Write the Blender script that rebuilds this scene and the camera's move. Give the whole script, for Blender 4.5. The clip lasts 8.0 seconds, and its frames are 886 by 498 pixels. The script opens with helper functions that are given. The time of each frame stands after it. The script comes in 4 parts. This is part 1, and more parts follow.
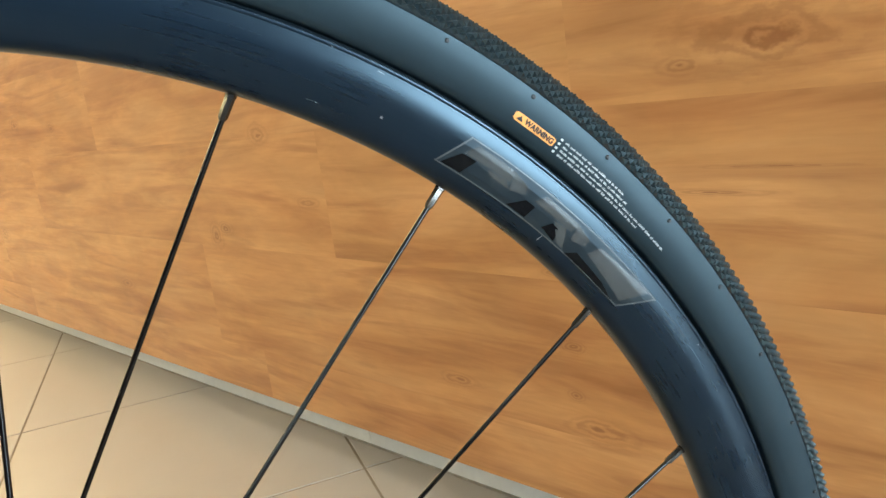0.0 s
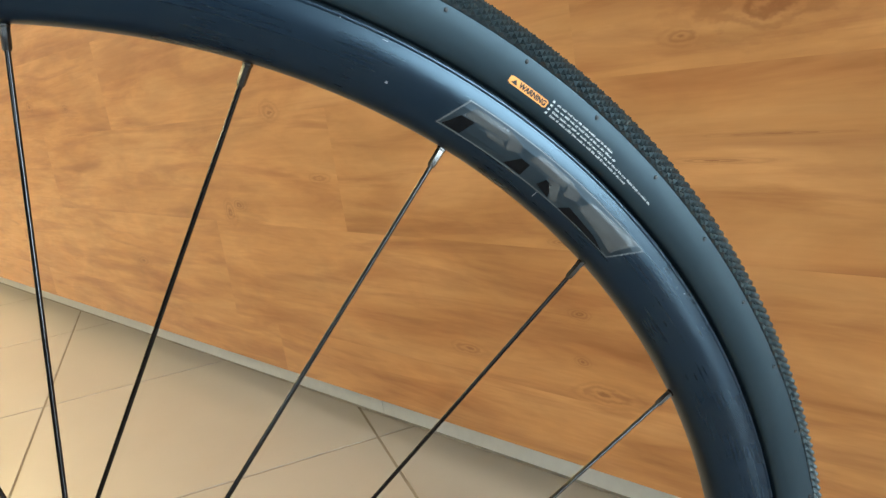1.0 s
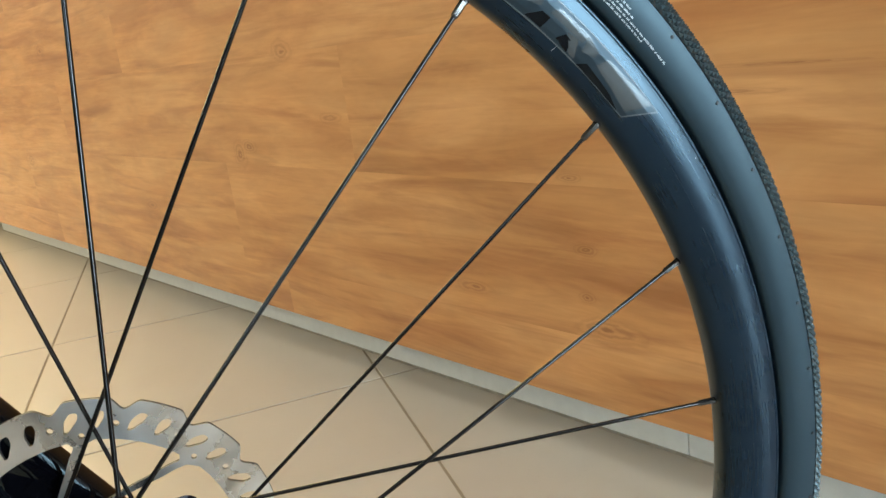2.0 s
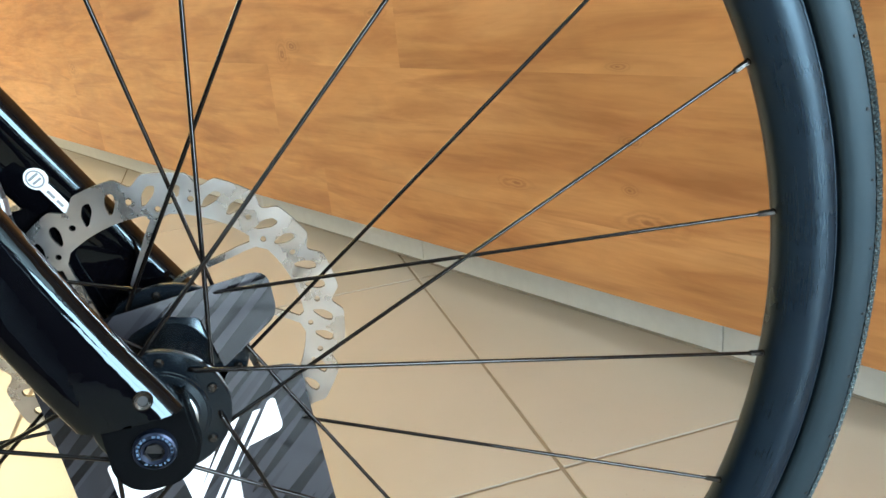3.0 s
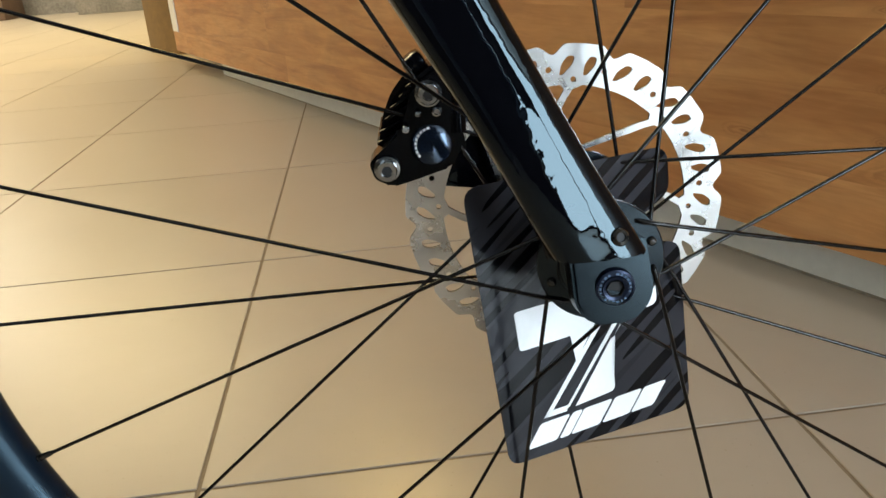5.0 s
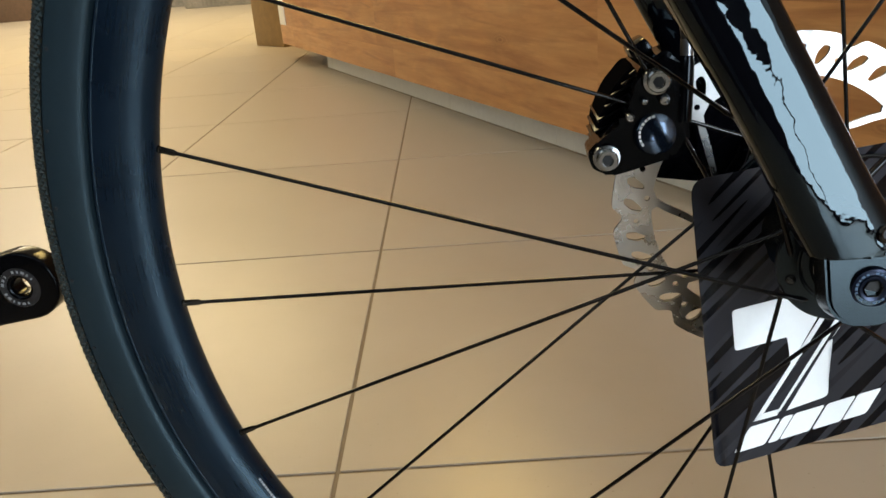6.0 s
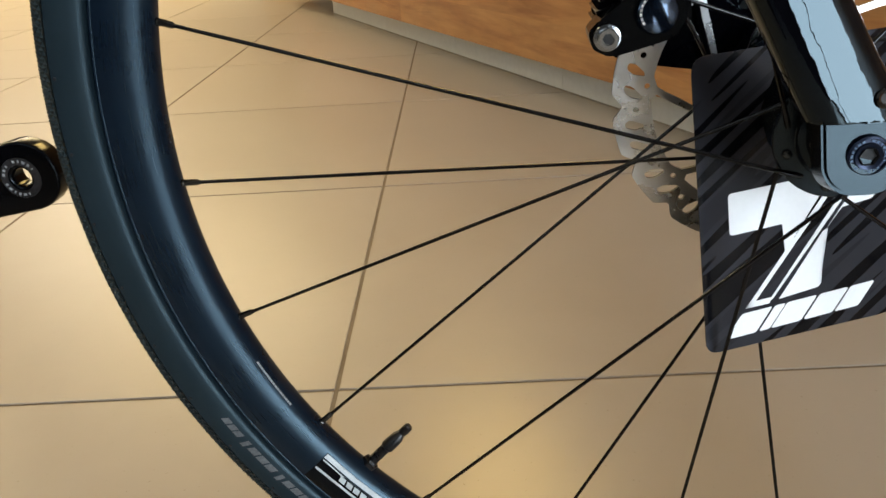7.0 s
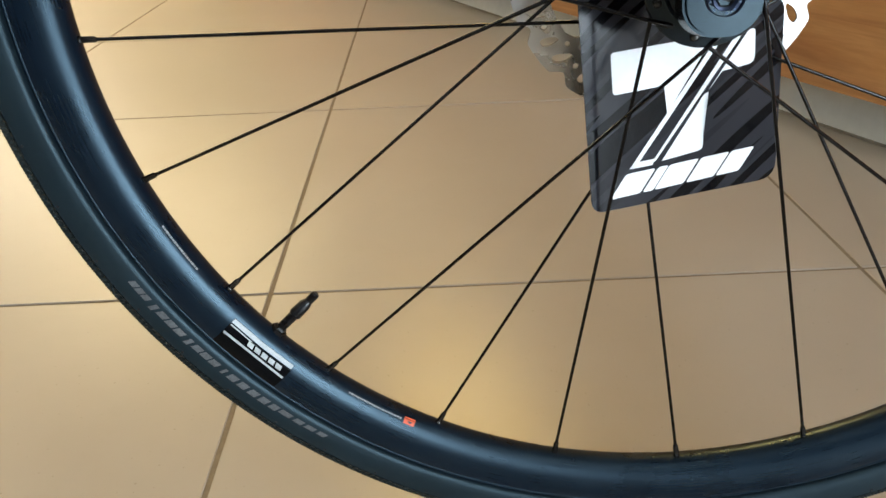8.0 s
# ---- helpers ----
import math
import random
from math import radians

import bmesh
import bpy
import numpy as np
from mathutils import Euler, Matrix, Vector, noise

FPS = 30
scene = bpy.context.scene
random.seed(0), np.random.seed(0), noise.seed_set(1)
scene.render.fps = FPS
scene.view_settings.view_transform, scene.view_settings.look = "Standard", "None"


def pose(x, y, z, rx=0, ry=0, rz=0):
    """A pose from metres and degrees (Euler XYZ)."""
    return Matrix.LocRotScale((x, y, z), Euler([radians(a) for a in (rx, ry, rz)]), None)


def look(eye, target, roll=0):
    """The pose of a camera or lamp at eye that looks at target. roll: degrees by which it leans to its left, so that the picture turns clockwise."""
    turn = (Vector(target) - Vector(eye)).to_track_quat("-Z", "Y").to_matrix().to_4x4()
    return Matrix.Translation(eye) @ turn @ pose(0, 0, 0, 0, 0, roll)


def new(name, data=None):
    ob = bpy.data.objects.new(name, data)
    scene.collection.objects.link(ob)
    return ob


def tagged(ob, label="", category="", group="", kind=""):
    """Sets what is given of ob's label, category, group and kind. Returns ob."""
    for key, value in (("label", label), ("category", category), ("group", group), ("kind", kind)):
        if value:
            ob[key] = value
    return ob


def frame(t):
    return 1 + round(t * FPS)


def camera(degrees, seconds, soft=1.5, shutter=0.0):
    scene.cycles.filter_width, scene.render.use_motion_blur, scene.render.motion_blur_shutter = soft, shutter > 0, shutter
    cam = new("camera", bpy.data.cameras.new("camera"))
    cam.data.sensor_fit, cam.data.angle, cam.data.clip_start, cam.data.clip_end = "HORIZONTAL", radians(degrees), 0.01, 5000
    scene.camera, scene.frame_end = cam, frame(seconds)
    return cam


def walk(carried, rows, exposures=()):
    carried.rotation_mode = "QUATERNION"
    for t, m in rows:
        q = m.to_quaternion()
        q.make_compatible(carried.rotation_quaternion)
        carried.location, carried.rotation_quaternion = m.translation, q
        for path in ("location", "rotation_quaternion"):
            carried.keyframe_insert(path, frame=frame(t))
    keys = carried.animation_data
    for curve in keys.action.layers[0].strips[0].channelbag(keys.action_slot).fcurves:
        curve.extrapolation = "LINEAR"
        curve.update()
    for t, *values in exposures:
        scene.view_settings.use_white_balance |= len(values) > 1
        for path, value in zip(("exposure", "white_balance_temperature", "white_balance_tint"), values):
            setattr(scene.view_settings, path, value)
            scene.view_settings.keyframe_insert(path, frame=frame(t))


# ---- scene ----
cam = camera(58.9, 8.0)
PATH = [
    (0, (0.117, -0.264, 0.609), (0.616, 1.625, 0.183), -8.2),
    (0.5, (0.116, -0.278, 0.612), (0.591, 1.616, 0.183), -8.7),
    (1, (0.113, -0.288, 0.605), (0.573, 1.599, 0.131), -9.0),
    (1.2, (0.111, -0.292, 0.603), (0.579, 1.593, 0.126), -8.7),
    (2.3, (0.087, -0.312, 0.54), (0.504, 1.553, -0.049), -7.0),
    (2.5, (0.081, -0.316, 0.526), (0.475, 1.543, -0.098), -6.8),
    (2.8, (0.073, -0.322, 0.508), (0.437, 1.536, -0.136), -6.2),
    (3, (0.065, -0.326, 0.5), (0.409, 1.528, -0.166), -6.3),
    (3.5, (0.044, -0.331, 0.495), (0.326, 1.525, -0.194), -5.8),
    (4, (0.013, -0.339, 0.491), (0.225, 1.524, -0.206), -5.3),
    (4.5, (-0.027, -0.341, 0.485), (0.11, 1.527, -0.217), -4.6),
    (5, (-0.071, -0.338, 0.477), (-0.037, 1.525, -0.25), -4.2),
    (5.2, (-0.088, -0.338, 0.475), (-0.096, 1.522, -0.262), -4.4),
    (6.3, (-0.138, -0.334, 0.477), (-0.337, 1.521, -0.243), -4.4),
    (6.5, (-0.139, -0.336, 0.474), (-0.34, 1.517, -0.253), -4.2),
    (6.7, (-0.135, -0.34, 0.465), (-0.34, 1.503, -0.286), -3.8),
    (7, (-0.13, -0.35, 0.444), (-0.317, 1.465, -0.376), -3.8),
    (7.2, (-0.12, -0.355, 0.431), (-0.288, 1.45, -0.417), -3.3),
    (7.5, (-0.112, -0.366, 0.421), (-0.258, 1.425, -0.457), -2.9),
    (7.7, (-0.098, -0.37, 0.414), (-0.249, 1.397, -0.509), -3.3),
    (8, (-0.094, -0.379, 0.407), (-0.202, 1.385, -0.528), -2.4),
]
EXPOSURES = [(0, -0.36, 6200, 6), (1.2, -0.48, 6220, 6), (2.5, -0.43, 5880, 3), (3.0, -0.32, 5980, 4), (3.5, -0.3, 6120, 5), (4.0, -0.66, 6250, 7), (4.5, -1.08, 6250, 7), (5.2, -1.32, 6300, 8), (6.5, -1.38, 6450, 10), (7.5, -1.36, 6450, 11), (8, -1.18, 6280, 9)]
walk(cam, [(t, look(eye, target, roll)) for t, eye, target, roll in PATH], exposures=EXPOSURES)

# ---- world, daylight and lamps ----
world = bpy.data.worlds.new("shop_world")
scene.world = world
world.use_nodes = True
_wn = world.node_tree.nodes
_sky = _wn.new("ShaderNodeTexSky")
_sky.sky_type = "NISHITA"
_sky.sun_disc = False
_sky.sun_elevation = radians(58)
_sky.sun_rotation = radians(200)
world.node_tree.links.new(_sky.outputs[0], _wn["Background"].inputs[0])
_wn["Background"].inputs[1].default_value = 0.12


def area_lamp(name, eye, target, sx, sy, watts, colour):
    lamp = bpy.data.lights.new(name, "AREA")
    lamp.shape, lamp.size, lamp.size_y, lamp.energy, lamp.color = "RECTANGLE", sx, sy, watts, colour
    ob = new(name, lamp)
    ob.matrix_world = look(eye, target)
    return ob


sun = bpy.data.lights.new("sun", "SUN")
sun.energy, sun.angle, sun.color = 4.0, radians(0.6), (1.0, 0.96, 0.90)
new("sun", sun).matrix_world = look((3.1, -7.4, 6.2), (2.8, -3.5, 0.0))

# daylight in the two shop windows behind the camera
area_lamp("window_light", (2.87, -4.42, 1.38), (2.87, 0.0, 1.38), 2.65, 2.6, 1190, (0.79, 0.91, 1.0))
area_lamp("window_light", (-2.00, -4.42, 1.95), (-2.00, 0.0, 1.95), 2.0, 1.6, 130, (0.76, 0.90, 1.0))
# warm ceiling lamps: one over the counter, added unseen fills further inside the shop
area_lamp("ceiling_lamp", (0.04, 3.35, 2.86), (0.04, 3.35, 0.0), 1.3, 1.0, 270, (1.0, 0.68, 0.22))
# three fills with no known fixture, to brighten the boards and the far floor
area_lamp("ceiling_lamp", (-2.7, 5.7, 2.86), (-2.7, 5.7, 0.0), 2.2, 2.6, 380, (1.0, 0.79, 0.42))
area_lamp("ceiling_lamp", (-5.2, 7.6, 2.86), (-5.2, 7.6, 0.0), 2.0, 2.0, 360, (1.0, 0.86, 0.62))
area_lamp("ceiling_lamp", (-4.6, 3.6, 2.86), (-4.6, 3.6, 0.0), 1.2, 1.0, 230, (1.0, 0.79, 0.42))

# ---- materials ----


class Mat:
    """A small builder for node materials."""

    def __init__(self, name):
        self.m = bpy.data.materials.new(name)
        self.m.use_nodes = True
        self.t = self.m.node_tree
        self.b = self.t.nodes["Principled BSDF"]

    def node(self, kind, **sets):
        n = self.t.nodes.new(kind)
        for key, value in sets.items():
            n.inputs[key].default_value = value
        return n

    def link(self, a, b):
        self.t.links.new(a, b)

    def coords(self, scale=(1, 1, 1), turn=(0, 0, 0)):
        c = self.node("ShaderNodeTexCoord")
        p = self.node("ShaderNodeMapping", Scale=scale, Rotation=turn)
        self.link(c.outputs["Object"], p.inputs[0])
        return p.outputs[0]

    def noise(self, vec, scale, detail=4.0, rough=0.55, distort=0.0):
        n = self.node("ShaderNodeTexNoise", Scale=scale, Detail=detail, Roughness=rough, Distortion=distort)
        self.link(vec, n.inputs["Vector"])
        return n.outputs[0]

    def ramp(self, fac, *stops):
        n = self.node("ShaderNodeValToRGB")
        e = n.color_ramp.elements
        while len(e) < len(stops):
            e.new(0.5)
        for el, (p, c) in zip(e, stops):
            el.position = p
            el.color = (*c, 1) if len(c) == 3 else c
        self.link(fac, n.inputs[0])
        return n.outputs[0]

    def mix(self, fac, a, b, blend="MIX"):
        n = self.t.nodes.new("ShaderNodeMix")
        n.data_type, n.blend_type = "RGBA", blend
        for slot, v in ((0, fac), (6, a), (7, b)):
            if isinstance(v, bpy.types.NodeSocket):
                self.link(v, n.inputs[slot])
            else:
                n.inputs[slot].default_value = v if slot == 0 else (*v, 1)
        return n.outputs[2]

    def math(self, op, a, b=0.0):
        n = self.t.nodes.new("ShaderNodeMath")
        n.operation = op
        for i, v in enumerate((a, b)):
            if isinstance(v, bpy.types.NodeSocket):
                self.link(v, n.inputs[i])
            else:
                n.inputs[i].default_value = v
        return n.outputs[0]

    def bump(self, height, strength, distance):
        n = self.node("ShaderNodeBump", Strength=strength, Distance=distance)
        self.link(height, n.inputs["Height"])
        self.link(n.outputs[0], self.b.inputs["Normal"])

    def set(self, colour=None, rough=None, metal=None, coat=None, spec=None):
        for key, v in (("Base Color", colour), ("Roughness", rough), ("Metallic", metal), ("Coat Weight", coat), ("Specular IOR Level", spec)):
            if v is None:
                continue
            if isinstance(v, bpy.types.NodeSocket):
                self.link(v, self.b.inputs[key])
            else:
                self.b.inputs[key].default_value = (*v, 1) if key == "Base Color" else v
        return self.m


def tint(material, colour, level):
    """Colour and strength of a surface's gloss."""
    s = material.node_tree.nodes["Principled BSDF"]
    s.inputs["Specular Tint"].default_value = (*colour, 1)
    s.inputs["Specular IOR Level"].default_value = level
    return material


def grey(v):
    return (v, v, v)


def plain(name, colour, rough, metal=0.0, coat=0.0, grain=0.12, scale=400.0, relief=0.0):
    """A plain surface with fine mottling in its colour and gloss, at two scales."""
    k = Mat(name)
    v = k.coords()
    fine, broad = k.noise(v, scale, 3), k.noise(v, scale / 12, 3)
    both = k.math("MULTIPLY", k.math("ADD", fine, broad), 0.5)
    dark = tuple(c * (1 - grain) for c in colour)
    light = tuple(min(1, c * (1 + grain)) for c in colour)
    c = k.ramp(both, (0.3, dark), (0.7, light))
    r = k.ramp(both, (0.3, grey(max(0.02, rough - 0.05))), (0.7, grey(min(1, rough + 0.05))))
    if relief:
        k.bump(fine, 0.5, relief)
    return k.set(c, r, metal, coat)


KNOTS = ((-0.008, 0.606, 0.050, 0.021), (-0.085, 0.588, 0.013, 0.006), (-0.247, 0.224, 0.007, 0.004), (-0.244, 0.286, 0.010, 0.004), (-0.440, 0.209, 0.020, 0.006),
         (-1.031, 0.382, 0.014, 0.015), (-0.261, 0.373, 0.010, 0.003), (-0.831, 0.558, 0.018, 0.010), (-2.016, 0.637, 0.022, 0.012), (-1.747, 0.618, 0.016, 0.009),
         (-0.993, 0.397, 0.016, 0.008), (-0.215, 0.186, 0.030, 0.009), (0.000, 0.492, 0.042, 0.0012), (-0.060, 0.468, 0.030, 0.002), (-0.723, 0.448, 0.016, 0.005), (-2.350, 0.330, 0.030, 0.014), (-1.500, 0.250, 0.024, 0.010))


def wood_material():
    k = Mat("wood_laminate")
    info = k.node("ShaderNodeObjectInfo")
    shift = k.node("ShaderNodeCombineXYZ")
    k.link(k.math("MULTIPLY", info.outputs["Random"], 37.0), shift.inputs[0])
    k.link(k.math("MULTIPLY", info.outputs["Random"], 11.0), shift.inputs[2])
    base = k.node("ShaderNodeTexCoord")
    add = k.t.nodes.new("ShaderNodeVectorMath")
    k.link(base.outputs["Object"], add.inputs[0])
    k.link(shift.outputs[0], add.inputs[1])

    def stretched(sx, sy, sz):
        m = k.node("ShaderNodeMapping", Scale=(sx, sy, sz))
        k.link(add.outputs[0], m.inputs[0])
        return m.outputs[0]

    broad = k.noise(stretched(1.6, 1, 9), 1.5, 5, 0.6, 0.8)
    grain = k.noise(stretched(3.0, 1, 40), 3.0, 5, 0.6, 0.5)
    knots = k.noise(stretched(2.4, 1, 12), 1.3, 2, 0.5, 0.8)
    pores = k.noise(stretched(14, 1, 190), 4.0, 3, 0.6)
    c = k.ramp(broad, (0.30, (0.48, 0.222, 0.078)), (0.5, (0.575, 0.290, 0.107)), (0.70, (0.64, 0.345, 0.140)))
    c = k.mix(k.ramp(grain, (0.36, grey(0.15)), (0.58, grey(0.0))), c, (0.36, 0.140, 0.042))
    c = k.mix(k.ramp(knots, (0.68, grey(0)), (0.80, grey(0.6))), c, (0.20, 0.075, 0.028))
    c = k.mix(k.ramp(pores, (0.30, grey(0.04)), (0.42, grey(0.0))), c, (0.22, 0.09, 0.03))
    streak = k.noise(stretched(1.3, 1, 13), 2.0, 5, 0.58, 0.7)
    c = k.mix(k.ramp(streak, (0.48, grey(0)), (0.70, grey(0.62))), c, (0.29, 0.098, 0.030))
    blot = k.noise(stretched(2.2, 1, 5), 2.6, 4, 0.6, 0.6)
    c = k.mix(1.0, c, k.ramp(blot, (0.3, grey(0.86)), (0.7, grey(1.10))), "MULTIPLY")
    # knots, each at its place (along the wall, height, half length, half height)
    place = k.node("ShaderNodeNewGeometry").outputs["Position"]
    along = k.t.nodes.new("ShaderNodeVectorMath")
    along.operation = "DOT_PRODUCT"
    k.link(place, along.inputs[0])
    along.inputs[1].default_value = (0.479, -0.878, 0)
    up = k.node("ShaderNodeSeparateXYZ")
    k.link(place, up.inputs[0])
    warp = k.math("MULTIPLY", k.math("SUBTRACT", k.noise(stretched(9, 1, 16), 2.5, 4, 0.6), 0.5), 2.4)
    nearest = 9.0
    for s0, z0, rs, rz in KNOTS:
        a = k.math("DIVIDE", k.math("SUBTRACT", along.outputs["Value"], s0), rs)
        b = k.math("DIVIDE", k.math("SUBTRACT", up.outputs[2], z0), rz)
        d = k.math("SQRT", k.math("ADD", k.math("MULTIPLY", a, a), k.math("MULTIPLY", b, b)))
        nearest = k.math("MINIMUM", nearest, d)
    ring = k.math("MULTIPLY", k.math("ADD", nearest, warp), 0.25)
    wood_rings = k.math("MULTIPLY", k.math("ADD", k.math("SINE", k.math("MULTIPLY", ring, 34.0)), 1.6), 0.40)
    heart = k.ramp(ring, (0.0, grey(0.74)), (0.16, grey(0.48)), (0.34, grey(0.25)), (0.62, grey(0.0)))
    c = k.mix(k.math("MULTIPLY", heart, wood_rings), c, (0.22, 0.075, 0.024))
    tone = k.ramp(info.outputs["Random"], (0.0, (0.94, 0.92, 0.91)), (1.0, grey(1.02)))
    c = k.mix(1.0, c, tone, "MULTIPLY")
    k.bump(grain, 0.15, 0.0004)
    return k.set(c, k.ramp(grain, (0.3, grey(0.42)), (0.7, grey(0.34))))


def tile_material():
    k = Mat("floor_tile_glaze")
    info = k.node("ShaderNodeObjectInfo")
    v = k.coords()
    cloud = k.noise(v, 3.5, 5, 0.6)
    c = k.ramp(cloud, (0.3, (0.415, 0.362, 0.296)), (0.7, (0.455, 0.402, 0.334)))
    specks = k.noise(v, 260.0, 2, 0.5)
    c = k.mix(k.ramp(specks, (0.70, grey(0)), (0.76, grey(0.35))), c, (0.20, 0.16, 0.11))
    tone = k.ramp(info.outputs["Random"], (0.0, grey(0.965)), (1.0, grey(1.02)))
    c = k.mix(1.0, c, tone, "MULTIPLY")
    return k.set(c, k.ramp(cloud, (0.3, grey(0.27)), (0.7, grey(0.33))), 0.0, 0.0, 0.36)


def brushed(name, colour, rough):
    """Brushed steel: fine marks round the axle."""
    k = Mat(name)
    v = k.coords()
    marks = k.noise(v, 700.0, 3, 0.6)
    stain = k.noise(v, 60.0, 4)
    c = k.ramp(stain, (0.3, tuple(c * 0.85 for c in colour)), (0.7, colour))
    k.bump(marks, 0.12, 0.0002)
    return k.set(c, k.ramp(stain, (0.3, grey(rough - 0.05)), (0.7, grey(rough + 0.04))), 1.0)


def rim_material():
    """Dark anodised alloy with faint drawn marks round the rim."""
    k = Mat("rim_anodised")
    at = k.node("ShaderNodeTexCoord")
    sub = k.t.nodes.new("ShaderNodeVectorMath")
    sub.operation = "SUBTRACT"
    k.link(at.outputs["Object"], sub.inputs[0])
    sub.inputs[1].default_value = (0, 0, 0.3485)
    flat = k.t.nodes.new("ShaderNodeVectorMath")
    flat.operation = "MULTIPLY"
    k.link(sub.outputs[0], flat.inputs[0])
    flat.inputs[1].default_value = (1, 0, 1)
    far = k.t.nodes.new("ShaderNodeVectorMath")
    far.operation = "LENGTH"
    k.link(flat.outputs[0], far.inputs[0])
    line = k.node("ShaderNodeCombineXYZ")
    k.link(k.math("MULTIPLY", far.outputs["Value"], 900.0), line.inputs[0])
    marks = k.noise(line.outputs[0], 1.0, 3, 0.6)
    cloud = k.noise(at.outputs["Object"], 30.0, 4, 0.6)
    both = k.math("ADD", k.math("MULTIPLY", marks, 0.4), k.math("MULTIPLY", cloud, 0.6))
    return k.set(k.ramp(both, (0.35, (0.0024, 0.0055, 0.011)), (0.65, (0.0035, 0.008, 0.016))), k.ramp(both, (0.35, grey(0.26)), (0.65, grey(0.30))))


def gloss_paint():
    """Lacquered carbon: deep black, its clear coat slightly wavy."""
    k = Mat("gloss_black_paint")
    v = k.coords()
    wave = k.math("ADD", k.noise(v, 55.0, 2, 0.5), k.math("MULTIPLY", k.noise(v, 210.0, 2, 0.5), 0.10))
    k.bump(wave, 0.26, 0.0011)
    return k.set((0.0012, 0.0012, 0.002), 0.025)


def card_material():
    """Printed card: slanting dark and grey bands on charcoal."""
    k = Mat("printed_card")
    v = k.coords((1, 1, 1), (0, radians(38), 0))
    sep = k.node("ShaderNodeSeparateXYZ")
    k.link(v, sep.inputs[0])
    line = k.node("ShaderNodeCombineXYZ")
    k.link(sep.outputs[2], line.inputs[2])
    k.link(k.math("MULTIPLY", sep.outputs[0], 0.045), line.inputs[0])
    n = k.noise(line.outputs[0], 150.0, 0.6, 0.5)
    edge = k.node("ShaderNodeValToRGB")
    edge.color_ramp.interpolation = "CONSTANT"
    e = edge.color_ramp.elements
    e[0].position, e[0].color = 0.0, (0.0025, 0.0025, 0.0035, 1)
    e[1].position, e[1].color = 0.47, (0.026, 0.026, 0.031, 1)
    third = e.new(0.62)
    third.color = (0.019, 0.019, 0.023, 1)
    k.link(n, edge.inputs[0])
    return k.set(edge.outputs[0], 0.14, 0.0, 0.0, 0.20)


WOOD = wood_material()
TILE = tile_material()
GROUT = plain("grout", (0.26, 0.21, 0.15), 0.9, grain=0.2, scale=300)
SKIRT = plain("skirting_tile", (0.84, 0.86, 0.83), 0.35, grain=0.06, scale=60)
PLASTER = plain("wall_paint", (0.30, 0.28, 0.26), 0.8, grain=0.03, scale=40)
# near black for unseen parts, so that glossy surfaces mirror darkness
DARKWALL = plain("unseen_dark_paint", (0.028, 0.028, 0.030), 0.8, grain=0.1, scale=40)
CEILING = plain("ceiling_paint", (0.78, 0.76, 0.72), 0.85, grain=0.02, scale=30)
STONE = plain("grey_cladding", (0.20, 0.19, 0.18), 0.7, grain=0.5, scale=40)
RUBBER = tint(plain("tyre_rubber", (0.008, 0.0145, 0.0195), 0.42, grain=0.14, scale=300, relief=0.00004), (0.62, 0.87, 1.0), 0.34)
TREAD = tint(plain("tread_rubber", (0.005, 0.009, 0.011), 0.34, grain=0.2, scale=500), (0.68, 0.92, 1.0), 0.55)
RIM = tint(rim_material(), (0.56, 0.82, 1.0), 0.38)
# near black: the shade inside sockets and the eyelet hole; also the vent nubs
HOLE_NUB_BLACK = plain("hole_shade_and_nub_black", (0.006, 0.006, 0.007), 0.6)
GLOSS = tint(gloss_paint(), (0.70, 0.90, 1.0), 0.33)
DROPOUT_PAINT = tint(plain("smooth_black_paint", (0.0015, 0.0015, 0.002), 0.20, grain=0.1), (0.66, 0.88, 1.0), 0.19)
SATIN = plain("satin_black", (0.003, 0.003, 0.004), 0.30, grain=0.15)
CASTBLACK = tint(plain("black_cast_alloy", (0.0015, 0.0015, 0.002), 0.14, grain=0.2, scale=260, relief=0.00012), (0.8, 0.9, 1.0), 0.14)
FINBLACK = tint(plain("black_fin_alloy", (0.0015, 0.0015, 0.002), 0.16, grain=0.2, scale=260, relief=0.0001), (0.9, 0.95, 1.0), 0.12)
MATTBLACK = tint(plain("matt_black", (0.004, 0.004, 0.005), 0.85, grain=0.2, scale=260, relief=0.0002), (1, 1, 1), 0.0)
HUBMAT = tint(plain("hub_anodised", (0.005, 0.007, 0.010), 0.20, 0.10, grain=0.12), (0.72, 0.90, 1.0), 0.45)
SPOKE = tint(plain("black_steel_spoke", (0.003, 0.0025, 0.0025), 0.09, grain=0.2), (1, 1, 1), 0.25)
NIPPLE = plain("dark_nickel", (0.055, 0.053, 0.050), 0.24, 0.9, grain=0.3, scale=900)
STEEL = brushed("rotor_steel", (0.74, 0.74, 0.74), 0.29)
CHROME = plain("bright_bolt", (0.34, 0.35, 0.36), 0.2, 1.0, grain=0.08)
AXLE = plain("blue_black_axle", (0.013, 0.019, 0.038), 0.30, 0.7, grain=0.2)
CARD = card_material()
WHITE = plain("white_print", (0.86, 0.87, 0.88), 0.35, grain=0.03)
GREYPRINT = plain("grey_print", (0.24, 0.25, 0.26), 0.5, grain=0.15)
ORANGE = plain("orange_print", (0.72, 0.30, 0.07), 0.5, grain=0.05)
REDTAG = plain("red_orange_tag", (0.70, 0.10, 0.03), 0.5, grain=0.05)
INK = plain("black_ink", (0.01, 0.01, 0.01), 0.5)
